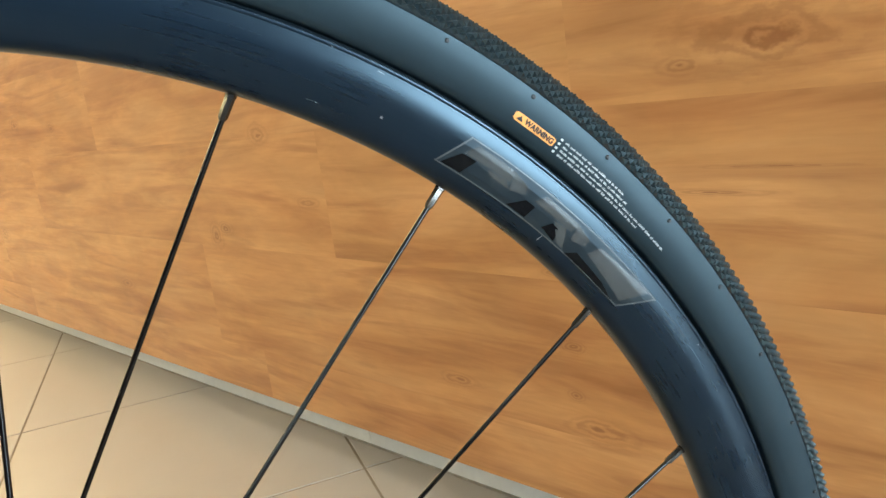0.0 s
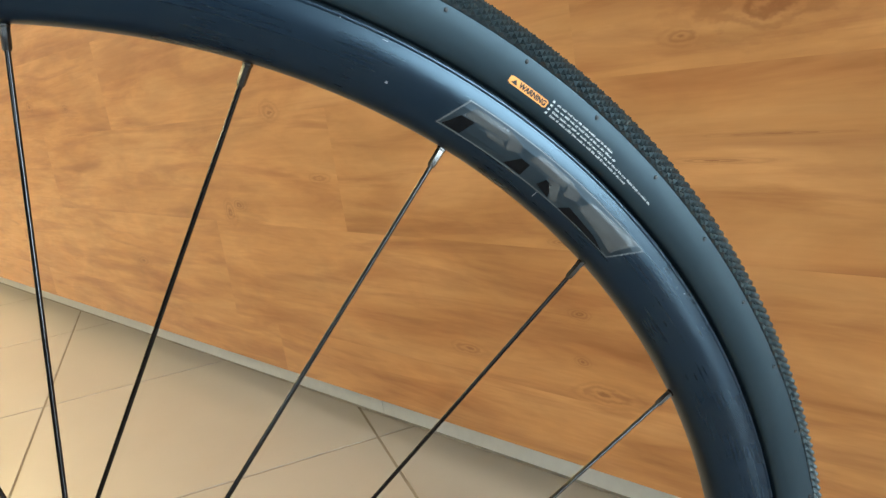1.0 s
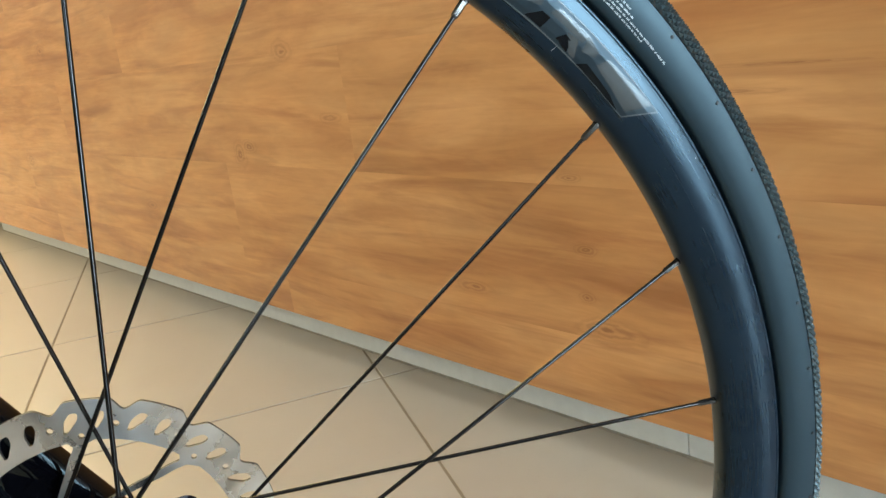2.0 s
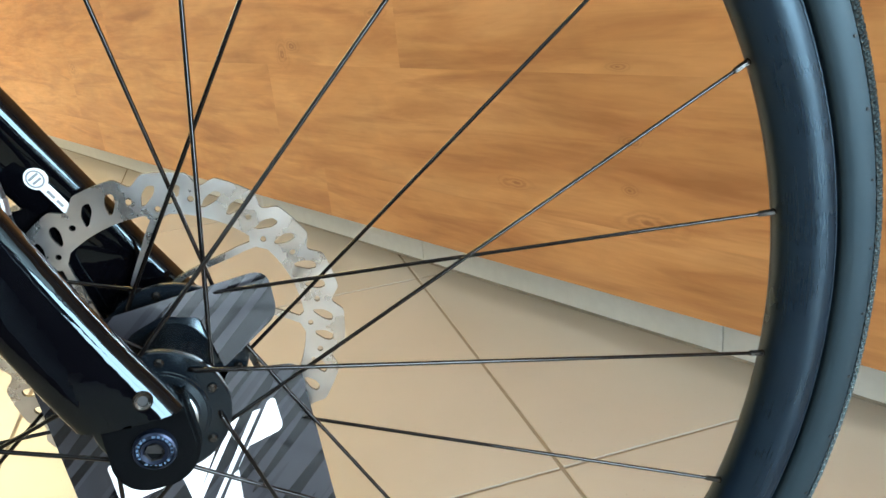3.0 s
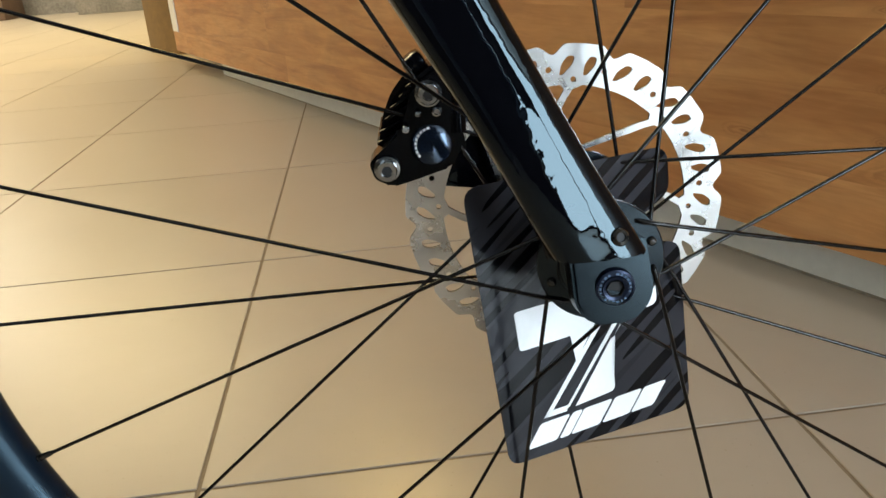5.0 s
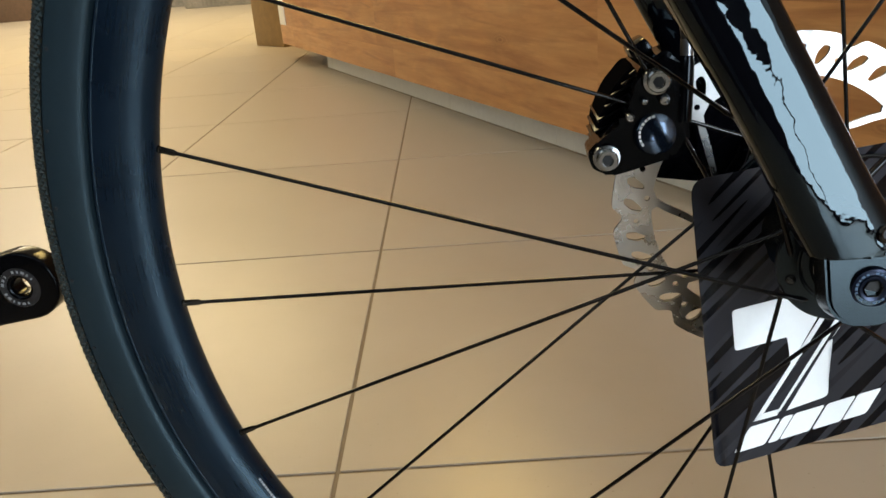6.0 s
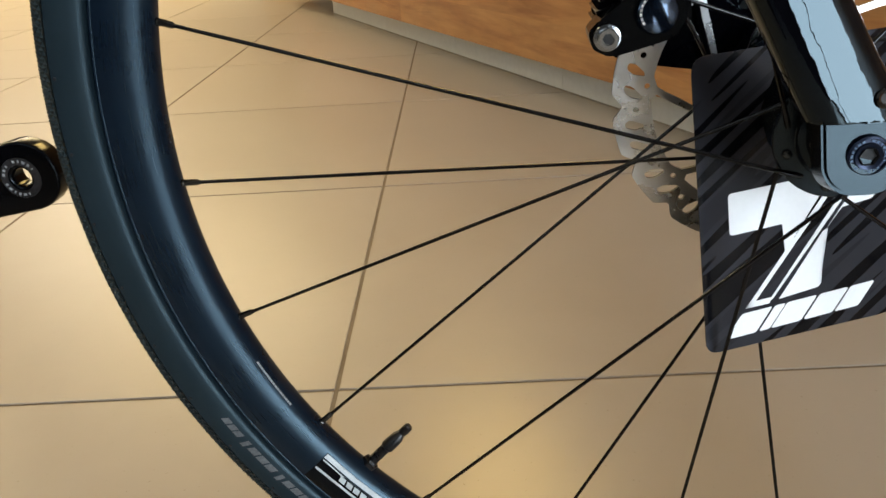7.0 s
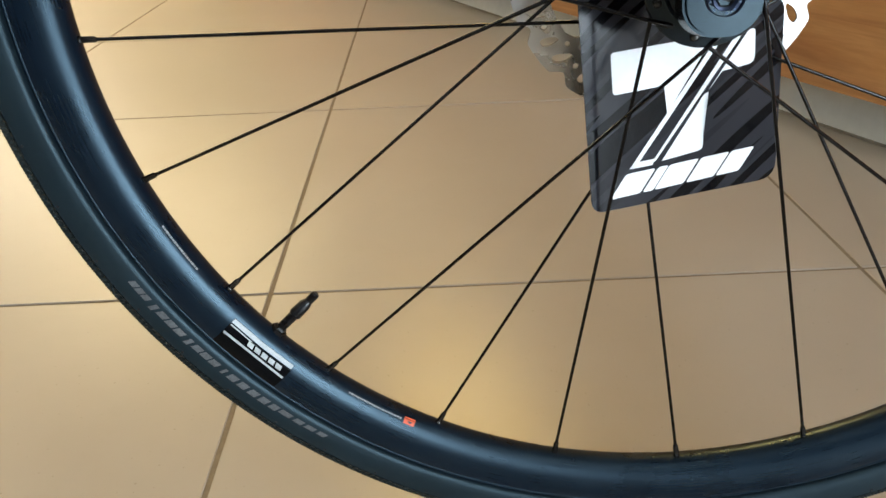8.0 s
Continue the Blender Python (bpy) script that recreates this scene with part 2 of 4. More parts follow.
DECAL = tint(plain("gloss_decal", (0.002, 0.002, 0.003), 0.10, grain=0.1), (0.7, 0.88, 1.0), 0.2)
DECALPALE = tint(plain("pale_gloss_decal", (0.030, 0.034, 0.037), 0.24, grain=0.1), (0.8, 0.93, 1.0), 1.0)

# ---- mesh helpers ----


def mesh_object(name, bm, material, parent=None, label="", smooth=None):
    me = bpy.data.meshes.new(name)
    bmesh.ops.recalc_face_normals(bm, faces=bm.faces)
    if smooth is not None:
        for f in bm.faces:
            f.smooth = True
        for e in bm.edges:
            if len(e.link_faces) == 2 and e.calc_face_angle(0) > radians(smooth):
                e.smooth = False
    bm.to_mesh(me)
    bm.free()
    me.materials.append(material)
    ob = new(name, me)
    if parent:
        ob.parent = parent
    if label:
        tagged(ob, label)
    return ob


def part(name, bm, material, parent, label="", smooth=35):
    return mesh_object(name, bm, material, parent, label, smooth)


def thing(name, place, label, category, group="", kind=""):
    ob = new(name)
    ob.location = place
    ob.empty_display_size = 0.05
    return tagged(ob, label, category, group, kind)


def box(bm, size, m=Matrix(), bevel=0.0, seg=2):
    made = bmesh.ops.create_cube(bm, size=1.0, matrix=m @ Matrix.Diagonal((*size, 1)))
    if bevel:
        edges = {e for v in made["verts"] for e in v.link_edges}
        bmesh.ops.bevel(bm, geom=list(edges), offset=bevel, segments=seg, affect="EDGES", profile=0.6)
    return bm


def prism(bm, points, y0, y1, m=Matrix()):
    """A solid with the outline points (x, z), from y0 to y1."""
    a = [bm.verts.new(m @ Vector((x, y0, z))) for x, z in points]
    b = [bm.verts.new(m @ Vector((x, y1, z))) for x, z in points]
    n = len(points)
    bm.faces.new(a)
    bm.faces.new(b[::-1])
    for i in range(n):
        bm.faces.new((a[i], b[i], b[(i + 1) % n], a[(i + 1) % n]))
    return bm


def lathe(bm, profile, seg, m=Matrix(), closed=False):
    """Turns the profile of (radius, y) round the y axis."""
    rings = []
    for r, y in profile:
        if r < 1e-6:
            rings.append([bm.verts.new(m @ Vector((0, y, 0)))])
        else:
            rings.append([bm.verts.new(m @ Vector((r * math.cos(2 * math.pi * i / seg), y, r * math.sin(2 * math.pi * i / seg)))) for i in range(seg)])
    pairs = list(zip(rings, rings[1:])) + ([(rings[-1], rings[0])] if closed else [])
    for a, b in pairs:
        for i in range(seg):
            j = (i + 1) % seg
            if len(a) == 1 and len(b) == 1:
                continue
            if len(a) == 1:
                bm.faces.new((a[0], b[i], b[j]))
            elif len(b) == 1:
                bm.faces.new((a[i], b[0], a[j]))
            else:
                bm.faces.new((a[i], b[i], b[j], a[j]))
    return bm


def tube(bm, points, radii, seg=10, caps=True):
    """A round bar through the points."""
    pts = [Vector(p) for p in points]
    if not isinstance(radii, (list, tuple)):
        radii = [radii] * len(pts)
    rings = []
    for i, p in enumerate(pts):
        way = (pts[min(i + 1, len(pts) - 1)] - pts[max(i - 1, 0)]).normalized()
        side = way.cross(Vector((0, 1, 0)))
        if side.length < 0.1:
            side = way.cross(Vector((1, 0, 0)))
        side.normalize()
        up = side.cross(way)
        rings.append([bm.verts.new(p + radii[i] * (math.cos(2 * math.pi * j / seg) * side + math.sin(2 * math.pi * j / seg) * up)) for j in range(seg)])
    for a, b in zip(rings, rings[1:]):
        for j in range(seg):
            bm.faces.new((a[j], b[j], b[(j + 1) % seg], a[(j + 1) % seg]))
    if caps:
        bm.faces.new(rings[0][::-1])
        bm.faces.new(rings[-1])
    return bm


def flat_mesh(outlines, depth, bevel=0.0):
    """A plate in the x-z plane: the first outline with the others cut out of it."""
    cu = bpy.data.curves.new("outline", "CURVE")
    cu.dimensions, cu.fill_mode, cu.extrude, cu.bevel_depth = "2D", "BOTH", depth / 2, bevel
    for pts in outlines:
        s = cu.splines.new("POLY")
        s.points.add(len(pts) - 1)
        for p, (x, y) in zip(s.points, pts):
            p.co = (x, y, 0, 1)
        s.use_cyclic_u = True
    ob = bpy.data.objects.new("outline", cu)
    scene.collection.objects.link(ob)
    me = bpy.data.meshes.new_from_object(ob.evaluated_get(bpy.context.evaluated_depsgraph_get()))
    bpy.data.objects.remove(ob)
    bpy.data.curves.remove(cu)
    bm = bmesh.new()
    bm.from_mesh(me)
    bpy.data.meshes.remove(me)
    bmesh.ops.remove_doubles(bm, verts=bm.verts, dist=1e-6)
    bmesh.ops.transform(bm, matrix=Matrix.Rotation(radians(90), 4, "X"), verts=bm.verts)
    return bm


def rounded(points, radius, steps=5):
    """The outline with its corners rounded."""
    out, n = [], len(points)
    for i in range(n):
        p, a, b = Vector(points[i]), Vector(points[i - 1]), Vector(points[(i + 1) % n])
        r = radius[i] if isinstance(radius, (list, tuple)) else radius
        if r <= 0:
            out.append(tuple(p))
            continue
        u, v = (a - p).normalized(), (b - p).normalized()
        s, e = p + u * r, p + v * r
        for j in range(steps + 1):
            t = j / steps
            out.append(tuple((1 - t) ** 2 * s + 2 * t * (1 - t) * p + t * t * e))
    return out


# ---- the room ----
# The wooden wall runs slantwise: ALONG it, and OUT of it towards the wheel.
ALONG = Vector((0.479, -0.878, 0)).normalized()
OUT = Vector((-0.878, -0.479, 0)).normalized()
WALL_D = 0.727


def on_wall(s, d, z):
    """s along the wall, d out of its face."""
    p = ALONG * s + OUT * (-WALL_D + d)
    return Vector((p.x, p.y, z))


WALL_M = Matrix.Translation(on_wall(0, 0, 0)) @ Matrix.Rotation(math.atan2(ALONG.y, ALONG.x), 4, "Z")
# in WALL_M: x along the wall, -y out of it
WALL_END, WALL_FAR = -3.74, 2.6

COUNTER_H = 1.142
# the boards overhang a recessed plinth
OVERHANG, WOOD_FOOT = 0.065, 0.078
bm = box(bmesh.new(), (WALL_FAR - WALL_END, 0.41 + OVERHANG, COUNTER_H - 0.004 - WOOD_FOOT), WALL_M @ pose((WALL_FAR + WALL_END) / 2, 0.217 - OVERHANG / 2, (COUNTER_H - 0.004 + WOOD_FOOT) / 2))
box(bm, (WALL_FAR + 3.23, 0.40, WOOD_FOOT + 0.01), WALL_M @ pose((WALL_FAR - 3.23) / 2, 0.2085, (WOOD_FOOT + 0.01) / 2))
wall_east = tagged(mesh_object("wall_east", bm, PLASTER), "counter-high partition faced with wooden boards", "wall", kind="structure")

bm = box(bmesh.new(), (13.4, 14.3, 0.1), pose(-2.3, 2.6, -0.0518))
floor = tagged(mesh_object("floor", bm, GROUT), "glossy beige square floor tiles with thin brown joints", "floor", kind="structure")
bm = box(bmesh.new(), (13.4, 14.3, 0.1), pose(-2.3, 2.6, 2.95))
ceiling = tagged(mesh_object("ceiling", bm, CEILING), "plain white ceiling", "ceiling", kind="structure")


def wall_box(name, size, place, material, label):
    return tagged(mesh_object(name, box(bmesh.new(), size, pose(*place)), material), label, "wall", kind="structure")


wall_box("wall_west", (0.12, 14.3, 2.9), (-8.0, 2.6, 1.45), PLASTER, "plain pale painted shop wall")
wall_box("wall_north", (11, 0.12, 2.9), (-2.6, 9.55, 1.45), STONE, "grey mottled wall at the shop's far end")
wall_box("wall_outer", (0.12, 14.3, 2.9), (4.36, 2.6, 1.45), PLASTER, "plain pale painted side wall")
wall_box("wall_inner", (0.12, 6.5, 2.9), (0.9, 6.2, 1.45), PLASTER, "plain pale painted inner wall")
# unseen pale ground outside, added so that the window side reflects bright
bm = box(bmesh.new(), (30, 12, 0.1), pose(0, -10.72, -0.08))
tagged(mesh_object("pavement", bm, plain("bounce_ground", (0.42, 0.41, 0.39), 0.85, grain=0.15, scale=20)), "unseen pale ground outside the shop window, added to bounce daylight", "pavement", kind="structure")
# the front wall with the shop window
bm = bmesh.new()
for size, place in (((5.0, 0.14, 2.9), (-5.53, -4.6, 1.45)), ((2.475, 0.14, 2.9), (0.2625, -4.6, 1.45)), ((2.05, 0.14, 1.12), (-2.002, -4.6, 0.56)), ((2.05, 0.14, 0.13), (-2.002, -4.6, 2.835)), ((0.06, 0.14, 2.9), (4.27, -4.6, 1.45)), ((2.737, 0.14, 0.05), (2.8695, -4.6, 0.025)), ((2.737, 0.14, 0.2), (2.8695, -4.6, 2.8))):
    box(bm, size, pose(*place))
tagged(mesh_object("wall_south", bm, DARKWALL), "unseen shop front wall round two large windows, darkened for the reflections", "wall", kind="structure")

# frame of the shop window
window_1 = thing("window_1", (2.645, -4.5, 0), "dark-framed shop window with a dark board across part of it", "window", kind="structure")
for x in (-1.11, -0.245, 1.56):
    part("mullion", box(bmesh.new(), (0.035, 0.05, 2.62), pose(x, 0.13, 1.375), 0.004, 1), DARKWALL, window_1)
# unseen dark board in the window, set where the fork mirrors a dark patch
bm = box(bmesh.new(), (0.81, 0.012, 1.22), pose(-0.678, 0.15, 2.07), 0.003, 1)
tube(bm, [(-1.085, 0.15, 2.675), (-0.265, 0.15, 2.675)], 0.022, 16)
part("blind", bm, DARKWALL, window_1, "dark board across the window's upper part, placed for its reflection")

# unseen low panels beside the window, added to keep the reflections dark
wall_box("wall_return", (7.5, 0.12, 0.95), (-4.19, -1.5, 0.475), DARKWALL, "unseen low dark panel beside the shop window, added to darken reflections")
wall_box("wall_reveal", (0.12, 2.96, 0.95), (-0.50, -3.045, 0.475), DARKWALL, "unseen low dark panel running to the shop front, added to darken reflections")

# ---- the bicycle ----
AX = Vector((0, 0, 0.3485))
RN = 0.2923
RIM_SIDE = [(0.2922, 0.0), (0.2924, -0.0030), (0.2936, -0.0058), (0.2968, -0.0086), (0.3010, -0.0108), (0.3045, -0.0120), (0.3080, -0.0128), (0.3110, -0.01305), (0.3140, -0.0129), (0.3160, -0.0126), (0.3163, -0.0128), (0.3168, -0.0129), (0.3173, -0.0127), (0.3177, -0.0120), (0.3177, -0.0106)]
TYRE_SIDE = [(0.3177, -0.0099), (0.3185, -0.0102), (0.3188, -0.0116), (0.3190, -0.0129), (0.3196, -0.0138), (0.3215, -0.0148), (0.3250, -0.0157), (0.3290, -0.0164), (0.3330, -0.0166), (0.3352, -0.0164), (0.3360, -0.0155), (0.3364, -0.0140)]


def side_y(profile, r):
    return float(np.interp(r, [p[0] for p in profile], [p[1] for p in profile]))


bicycle = thing("bicycle", (0, 0, 0), "glossy black road bicycle with disc brake, standing on the tiles", "bicycle")
WM = Matrix.Translation(AX)

both = RIM_SIDE + [(r, -y) for r, y in RIM_SIDE[:0:-1]]
rim = part("rim", lathe(bmesh.new(), both, 240, WM, closed=True), RIM, bicycle, "deep dark anodised rim with gloss decals")

half = TYRE_SIDE + [(0.3380, -0.0115), (0.3420, -0.0060)]
shape = half + [(r, -y) for r, y in half[::-1]]
tyre = part("tyre", lathe(bmesh.new(), shape, 260, WM, closed=True), RUBBER, bicycle, "black road tyre with fine diamond tread")


def tread_band():
    """The knurled band: alternate points stand proud."""
    cols, rows = 1100, 20
    verts, faces = [], []
    for i in range(cols):
        a = 2 * math.pi * i / cols
        for j in range(rows + 1):
            ph = radians(-79 + 158 * j / rows)
            edge = j in (0, rows)
            rough = 0.00075 if abs(ph) > 0.35 else 0.0004
            lift = 0.0 if edge else (rough if (i + j) % 2 else -rough)
            r = 0.3336 + (0.0125 + lift) * math.cos(ph)
            y = (0.0165 + lift) * math.sin(ph)
            if edge and i % 2:
                y *= 1.02
                r -= 0.0006
            verts.append((AX.x + r * math.cos(a), y, AX.z + r * math.sin(a)))
    w = rows + 1
    for i in range(cols):
        k = (i + 1) % cols
        for j in range(rows):
            q = (i * w + j, k * w + j, k * w + j + 1, i * w + j + 1)
            # split between the low corners, so that every proud point is a pyramid
            if (i + j) % 2:
                faces += [(q[1], q[3], q[0]), (q[1], q[2], q[3])]
            else:
                faces += [(q[0], q[1], q[2]), (q[0], q[2], q[3])]
    me = bpy.data.meshes.new("tread")
    me.from_pydata(verts, [], faces)
    me.materials.append(TREAD)
    ob = new("tread", me)
    ob.parent = tyre
    return tagged(ob, "fine diamond-knurled tread")


tread_band()


# hub, flanges
def hub_parts():
    m = WM
    near = [(0.0, -0.0445), (0.0105, -0.0445), (0.0115, -0.0435), (0.0115, -0.0415), (0.0150, -0.0410), (0.0150, -0.0395), (0.0175, -0.0388), (0.0178, -0.0384), (0.0186, -0.0384), (0.0190, -0.0379),
            (0.0262, -0.0374), (0.0268, -0.0368), (0.0268, -0.0345), (0.0262, -0.0340), (0.0190, -0.0335), (0.0150, -0.0290), (0.0135, -0.0200), (0.0135, 0.0080), (0.0160, 0.0160), (0.0230, 0.0195),
            (0.0325, 0.0200), (0.0330, 0.0206), (0.0330, 0.0230), (0.0322, 0.0236), (0.0200, 0.0245), (0.0185, 0.0300), (0.0185, 0.0362)]
    hub = part("hub", lathe(bmesh.new(), near + [(0.0, 0.0362)], 64, m), HUBMAT, bicycle, "dark anodised front hub with spoke flanges")
    ring = lathe(bmesh.new(), [(0.0125, -0.0418), (0.0134, -0.0422), (0.0143, -0.0418), (0.0143, -0.0408), (0.0125, -0.0408)], 48, m, closed=True)
    part("seal_ring", ring, CHROME, hub, "bright metal seal ring")
    lock = lathe(bmesh.new(), [(0.0, 0.0445), (0.0120, 0.0445), (0.0190, 0.0430), (0.0205, 0.0415), (0.0205, 0.0388), (0.0, 0.0388)], 40, m)
    part("lockring", lock, SATIN, hub)
    return hub


hub = hub_parts()


def polar(r, deg, y):
    a = radians(deg)
    return Vector((AX.x + r * math.cos(a), y, AX.z + r * math.sin(a)))


def spoke(nip, hole, r_hole, y_hole, inside):
    """One bladed round spoke, its nipple at the rim and its elbow in the flange."""
    a, b = polar(RN + 0.001, nip, 0), polar(r_hole, hole, y_hole)
    way = (b - a).normalized()
    bm = tube(bmesh.new(), [a, a + way * 0.02, b - way * 0.012, b - way * 0.002, b + Vector((0, 0.0012 * inside, 0)), b + Vector((0, 0.004 * inside, 0))], [0.00095, 0.00095, 0.00095, 0.0011, 0.0011, 0.0011], 8)
    ob = part("spoke", bm, SPOKE, bicycle, smooth=60)
    bm = tube(bmesh.new(), [a - way * 0.003, a + way * 0.0020, a + way * 0.0024, a + way * 0.0088, a + way * 0.0098], [0.0019, 0.0019, 0.0017, 0.0016, 0.0012], 6)
    part("nipple", bm, NIPPLE, ob, "dark nickel spoke nipple", smooth=20)
    head = lathe(bmesh.new(), [(0.0, -0.0012), (0.0012, -0.0010), (0.0019, -0.0003), (0.0020, 0.0)], 12, Matrix.Translation(b + Vector((0, 0.0052 * inside, 0))) @ (pose(0, 0, 0) if inside < 0 else pose(0, 0, 0, 0, 0, 180)))
    part("spoke_head", head, NIPPLE, ob)


for k in range(6):
    base = 60 * k
    spoke(-10.3 + base, 49.7 + base, 0.0223, -0.0388, 1)
    spoke(19.7 + base, -40.3 + base, 0.0223, -0.0332, -1)
    spoke(4.7 + base, 64.7 + base, 0.0288, 0.0192, 1)
    spoke(34.7 + base, -25.3 + base, 0.0288, 0.0244, -1)


# the disc
ROTOR_Y = 0.038


def rotor_outlines():
    """Sixteen lobes with two slots each, eight swept arms."""
    def xy(r, deg):
        return (r * math.cos(radians(deg)), r * math.sin(radians(deg)))

    lobes, steps, rings, outer = 16, 30, [], []
    for i in range(lobes * steps):
        f = (i % steps) / steps
        away = min(f, 1 - f) * 22.5
        dip = max(0.0, 1 - away / 5.2)
        outer.append(xy(0.0808 - 0.0048 * (dip * dip * (3 - 2 * dip)), 3.6 + 22.5 * (i / steps)))
    rings.append(outer)

    def sweep(r):
        return float(np.interp(r, [0.022, 0.029, 0.038, 0.047, 0.0615], [52, 36, 18, 9, 0]))

    for k in range(8):
        a0, a1 = 41 + 45 * k, 86 + 45 * k
        win = []
        for j in range(13):
            win.append((0.0615, a0 + 5.0 + (35.0) * j / 12))
        for r in (0.0590, 0.054, 0.048, 0.042, 0.036, 0.031, 0.027):
            win.append((r, a1 + sweep(r) - math.degrees(0.0019 / r)))
        for r in (0.027, 0.031, 0.036, 0.042, 0.048, 0.054, 0.0590):
            win.append((r, a0 + sweep(r) + math.degrees(0.0019 / r)))
        rings.append([xy(r, a) for r, a in win])
        hole = xy(0.0640, a0 - 0.5)
        rings.append([(hole[0] + 0.0014 * math.cos(2 * math.pi * j / 10), hole[1] + 0.0014 * math.sin(2 * math.pi * j / 10)) for j in range(10)])
    for k in range(lobes):
        dip = 3.6 + 22.5 * k
        hole = xy(0.0692, dip + 2.0)
        rings.append([(hole[0] + 0.0015 * math.cos(2 * math.pi * j / 10), hole[1] + 0.0015 * math.sin(2 * math.pi * j / 10)) for j in range(10)])
        for off, tilt in ((-6.6, 3.2), (-14.9, 1.5)):
            slot = [(0.0660, 1.3 + tilt), (0.0662, -0.3 + tilt), (0.0712, -2.0 + tilt * 0.3), (0.0750, -1.6), (0.0752, 1.0), (0.0712, 2.0 + tilt * 0.5)]
            rings.append(rounded([xy(r, dip + off + a) for r, a in slot], (0.0008, 0.0008, 0.0018, 0.0015, 0.0015, 0.0018), 4))
    rings.append([xy(0.0170, 360 * j / 32) for j in range(32)])
    return rings


bm = flat_mesh(rotor_outlines(), 0.0018)
bmesh.ops.transform(bm, matrix=Matrix.Translation(AX + Vector((-0.0013, ROTOR_Y, 0))) @ Matrix.Scale(0.995, 4), verts=bm.verts)
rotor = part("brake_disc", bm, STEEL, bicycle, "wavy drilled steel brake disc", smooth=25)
# rim and slot walls get a darker colour than the flat faces
rotor.data.materials.append(plain("dark_disc_edge", (0.035, 0.034, 0.033), 0.5, 0.3, grain=0.3))
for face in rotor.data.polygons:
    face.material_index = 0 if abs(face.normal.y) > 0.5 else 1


# fork
def blade(path, name, label, twist, foot):
    """A fork blade lofted through (centre, half depth, half width), its lower end cut level."""
    seg, rings = 96, []
    dense, n = [], len(path)
    for i in range(n - 1):
        four = [np.array((*path[max(0, min(n - 1, k))][0], path[max(0, min(n - 1, k))][1], path[max(0, min(n - 1, k))][2])) for k in (i - 1, i, i + 1, i + 2)]
        for j in range(5):
            t = j / 5
            v = 0.5 * (2 * four[1] + (four[2] - four[0]) * t + (2 * four[0] - 5 * four[1] + 4 * four[2] - four[3]) * t ** 2 + (3 * four[1] - four[0] - 3 * four[2] + four[3]) * t ** 3)
            dense.append(((float(v[0]), float(v[1]), float(v[2])), float(v[3]), float(v[4])))
    path = dense + [path[-1]]
    pts = [Vector(p) for p, _, _ in path]
    bm = bmesh.new()
    for i, (c, hd, hw) in enumerate(path):
        way = (pts[min(i + 1, len(pts) - 1)] - pts[max(i - 1, 0)]).normalized()
        side = way.cross(Vector((0, 1, 0))).normalized()
        thick = side.cross(way).normalized()
        c9, s9 = math.cos(radians(twist)), math.sin(radians(twist))
        side, thick = side * c9 - thick * s9, thick * c9 + side * s9
        ring = []
        for j in range(seg):
            a = 2 * math.pi * j / seg
            ca, sa = math.cos(a), math.sin(a)
            e = 0.66
            ring.append(bm.verts.new(Vector(c) + side * hd * math.copysign(abs(ca) ** e, ca) + thick * hw * math.copysign(abs(sa) ** e, sa)))
        rings.append(ring)
    for a, b in zip(rings, rings[1:]):
        for j in range(seg):
            bm.faces.new((a[j], b[j], b[(j + 1) % seg], a[(j + 1) % seg]))
    bm.faces.new(rings[0][::-1])
    bm.faces.new(rings[-1])
    cut = bmesh.ops.bisect_plane(bm, geom=bm.verts[:] + bm.edges[:] + bm.faces[:], plane_co=(0, 0, foot), plane_no=(0, 0, 1), clear_inner=True)
    rim_edges = [e for e in cut["geom_cut"] if isinstance(e, bmesh.types.BMEdge)]
    lid = bmesh.ops.edgeloop_fill(bm, edges=rim_edges)["faces"]
    bmesh.ops.bevel(bm, geom=[e for f in lid for e in f.edges], offset=0.0011, segments=3, affect="EDGES")
    return part(name, bm, GLOSS, bicycle, label, smooth=50)


# the blades stand proud of the dropouts, their broad faces turned a little forwards
TWIST = 10
near = [((0.0024, -0.0586, 0.3455), 0.0165, 0.0086), ((-0.0031, -0.0577, 0.3555), 0.0164, 0.0087), ((-0.0086, -0.0568, 0.3655), 0.0163, 0.0087), ((-0.0179, -0.0553, 0.382), 0.0159, 0.0087), ((-0.0338, -0.0518, 0.412), 0.0155, 0.0087), ((-0.0547, -0.0458, 0.450), 0.0162, 0.0090), ((-0.0823, -0.0400, 0.500), 0.0178, 0.0097),
        ((-0.1340, -0.0345, 0.600), 0.0230, 0.0118), ((-0.1650, -0.0338, 0.670), 0.0245, 0.0148), ((-0.1820, -0.0300, 0.705), 0.0270, 0.0190)]
blade_near = blade(near, "fork_blade", "glossy black fork blade with thru-axle end", TWIST, 0.3604)
far = [((x, -y, z), d, w) for (x, y, z), d, w in near]
blade_far = blade(far, "fork_blade", "glossy black fork blade carrying the brake caliper", -TWIST, 0.3604)
bm = tube(bmesh.new(), [(-0.183, -0.036, 0.706), (-0.187, -0.018, 0.716), (-0.188, 0, 0.719), (-0.187, 0.018, 0.716), (-0.183, 0.036, 0.706)], [0.020, 0.026, 0.028, 0.026, 0.020], 24)
part("fork_crown", bm, GLOSS, bicycle)
bm = tube(bmesh.new(), [(-0.188, 0, 0.71), (-0.215, 0, 0.78)], 0.022, 28)
part("steerer", bm, GLOSS, bicycle)

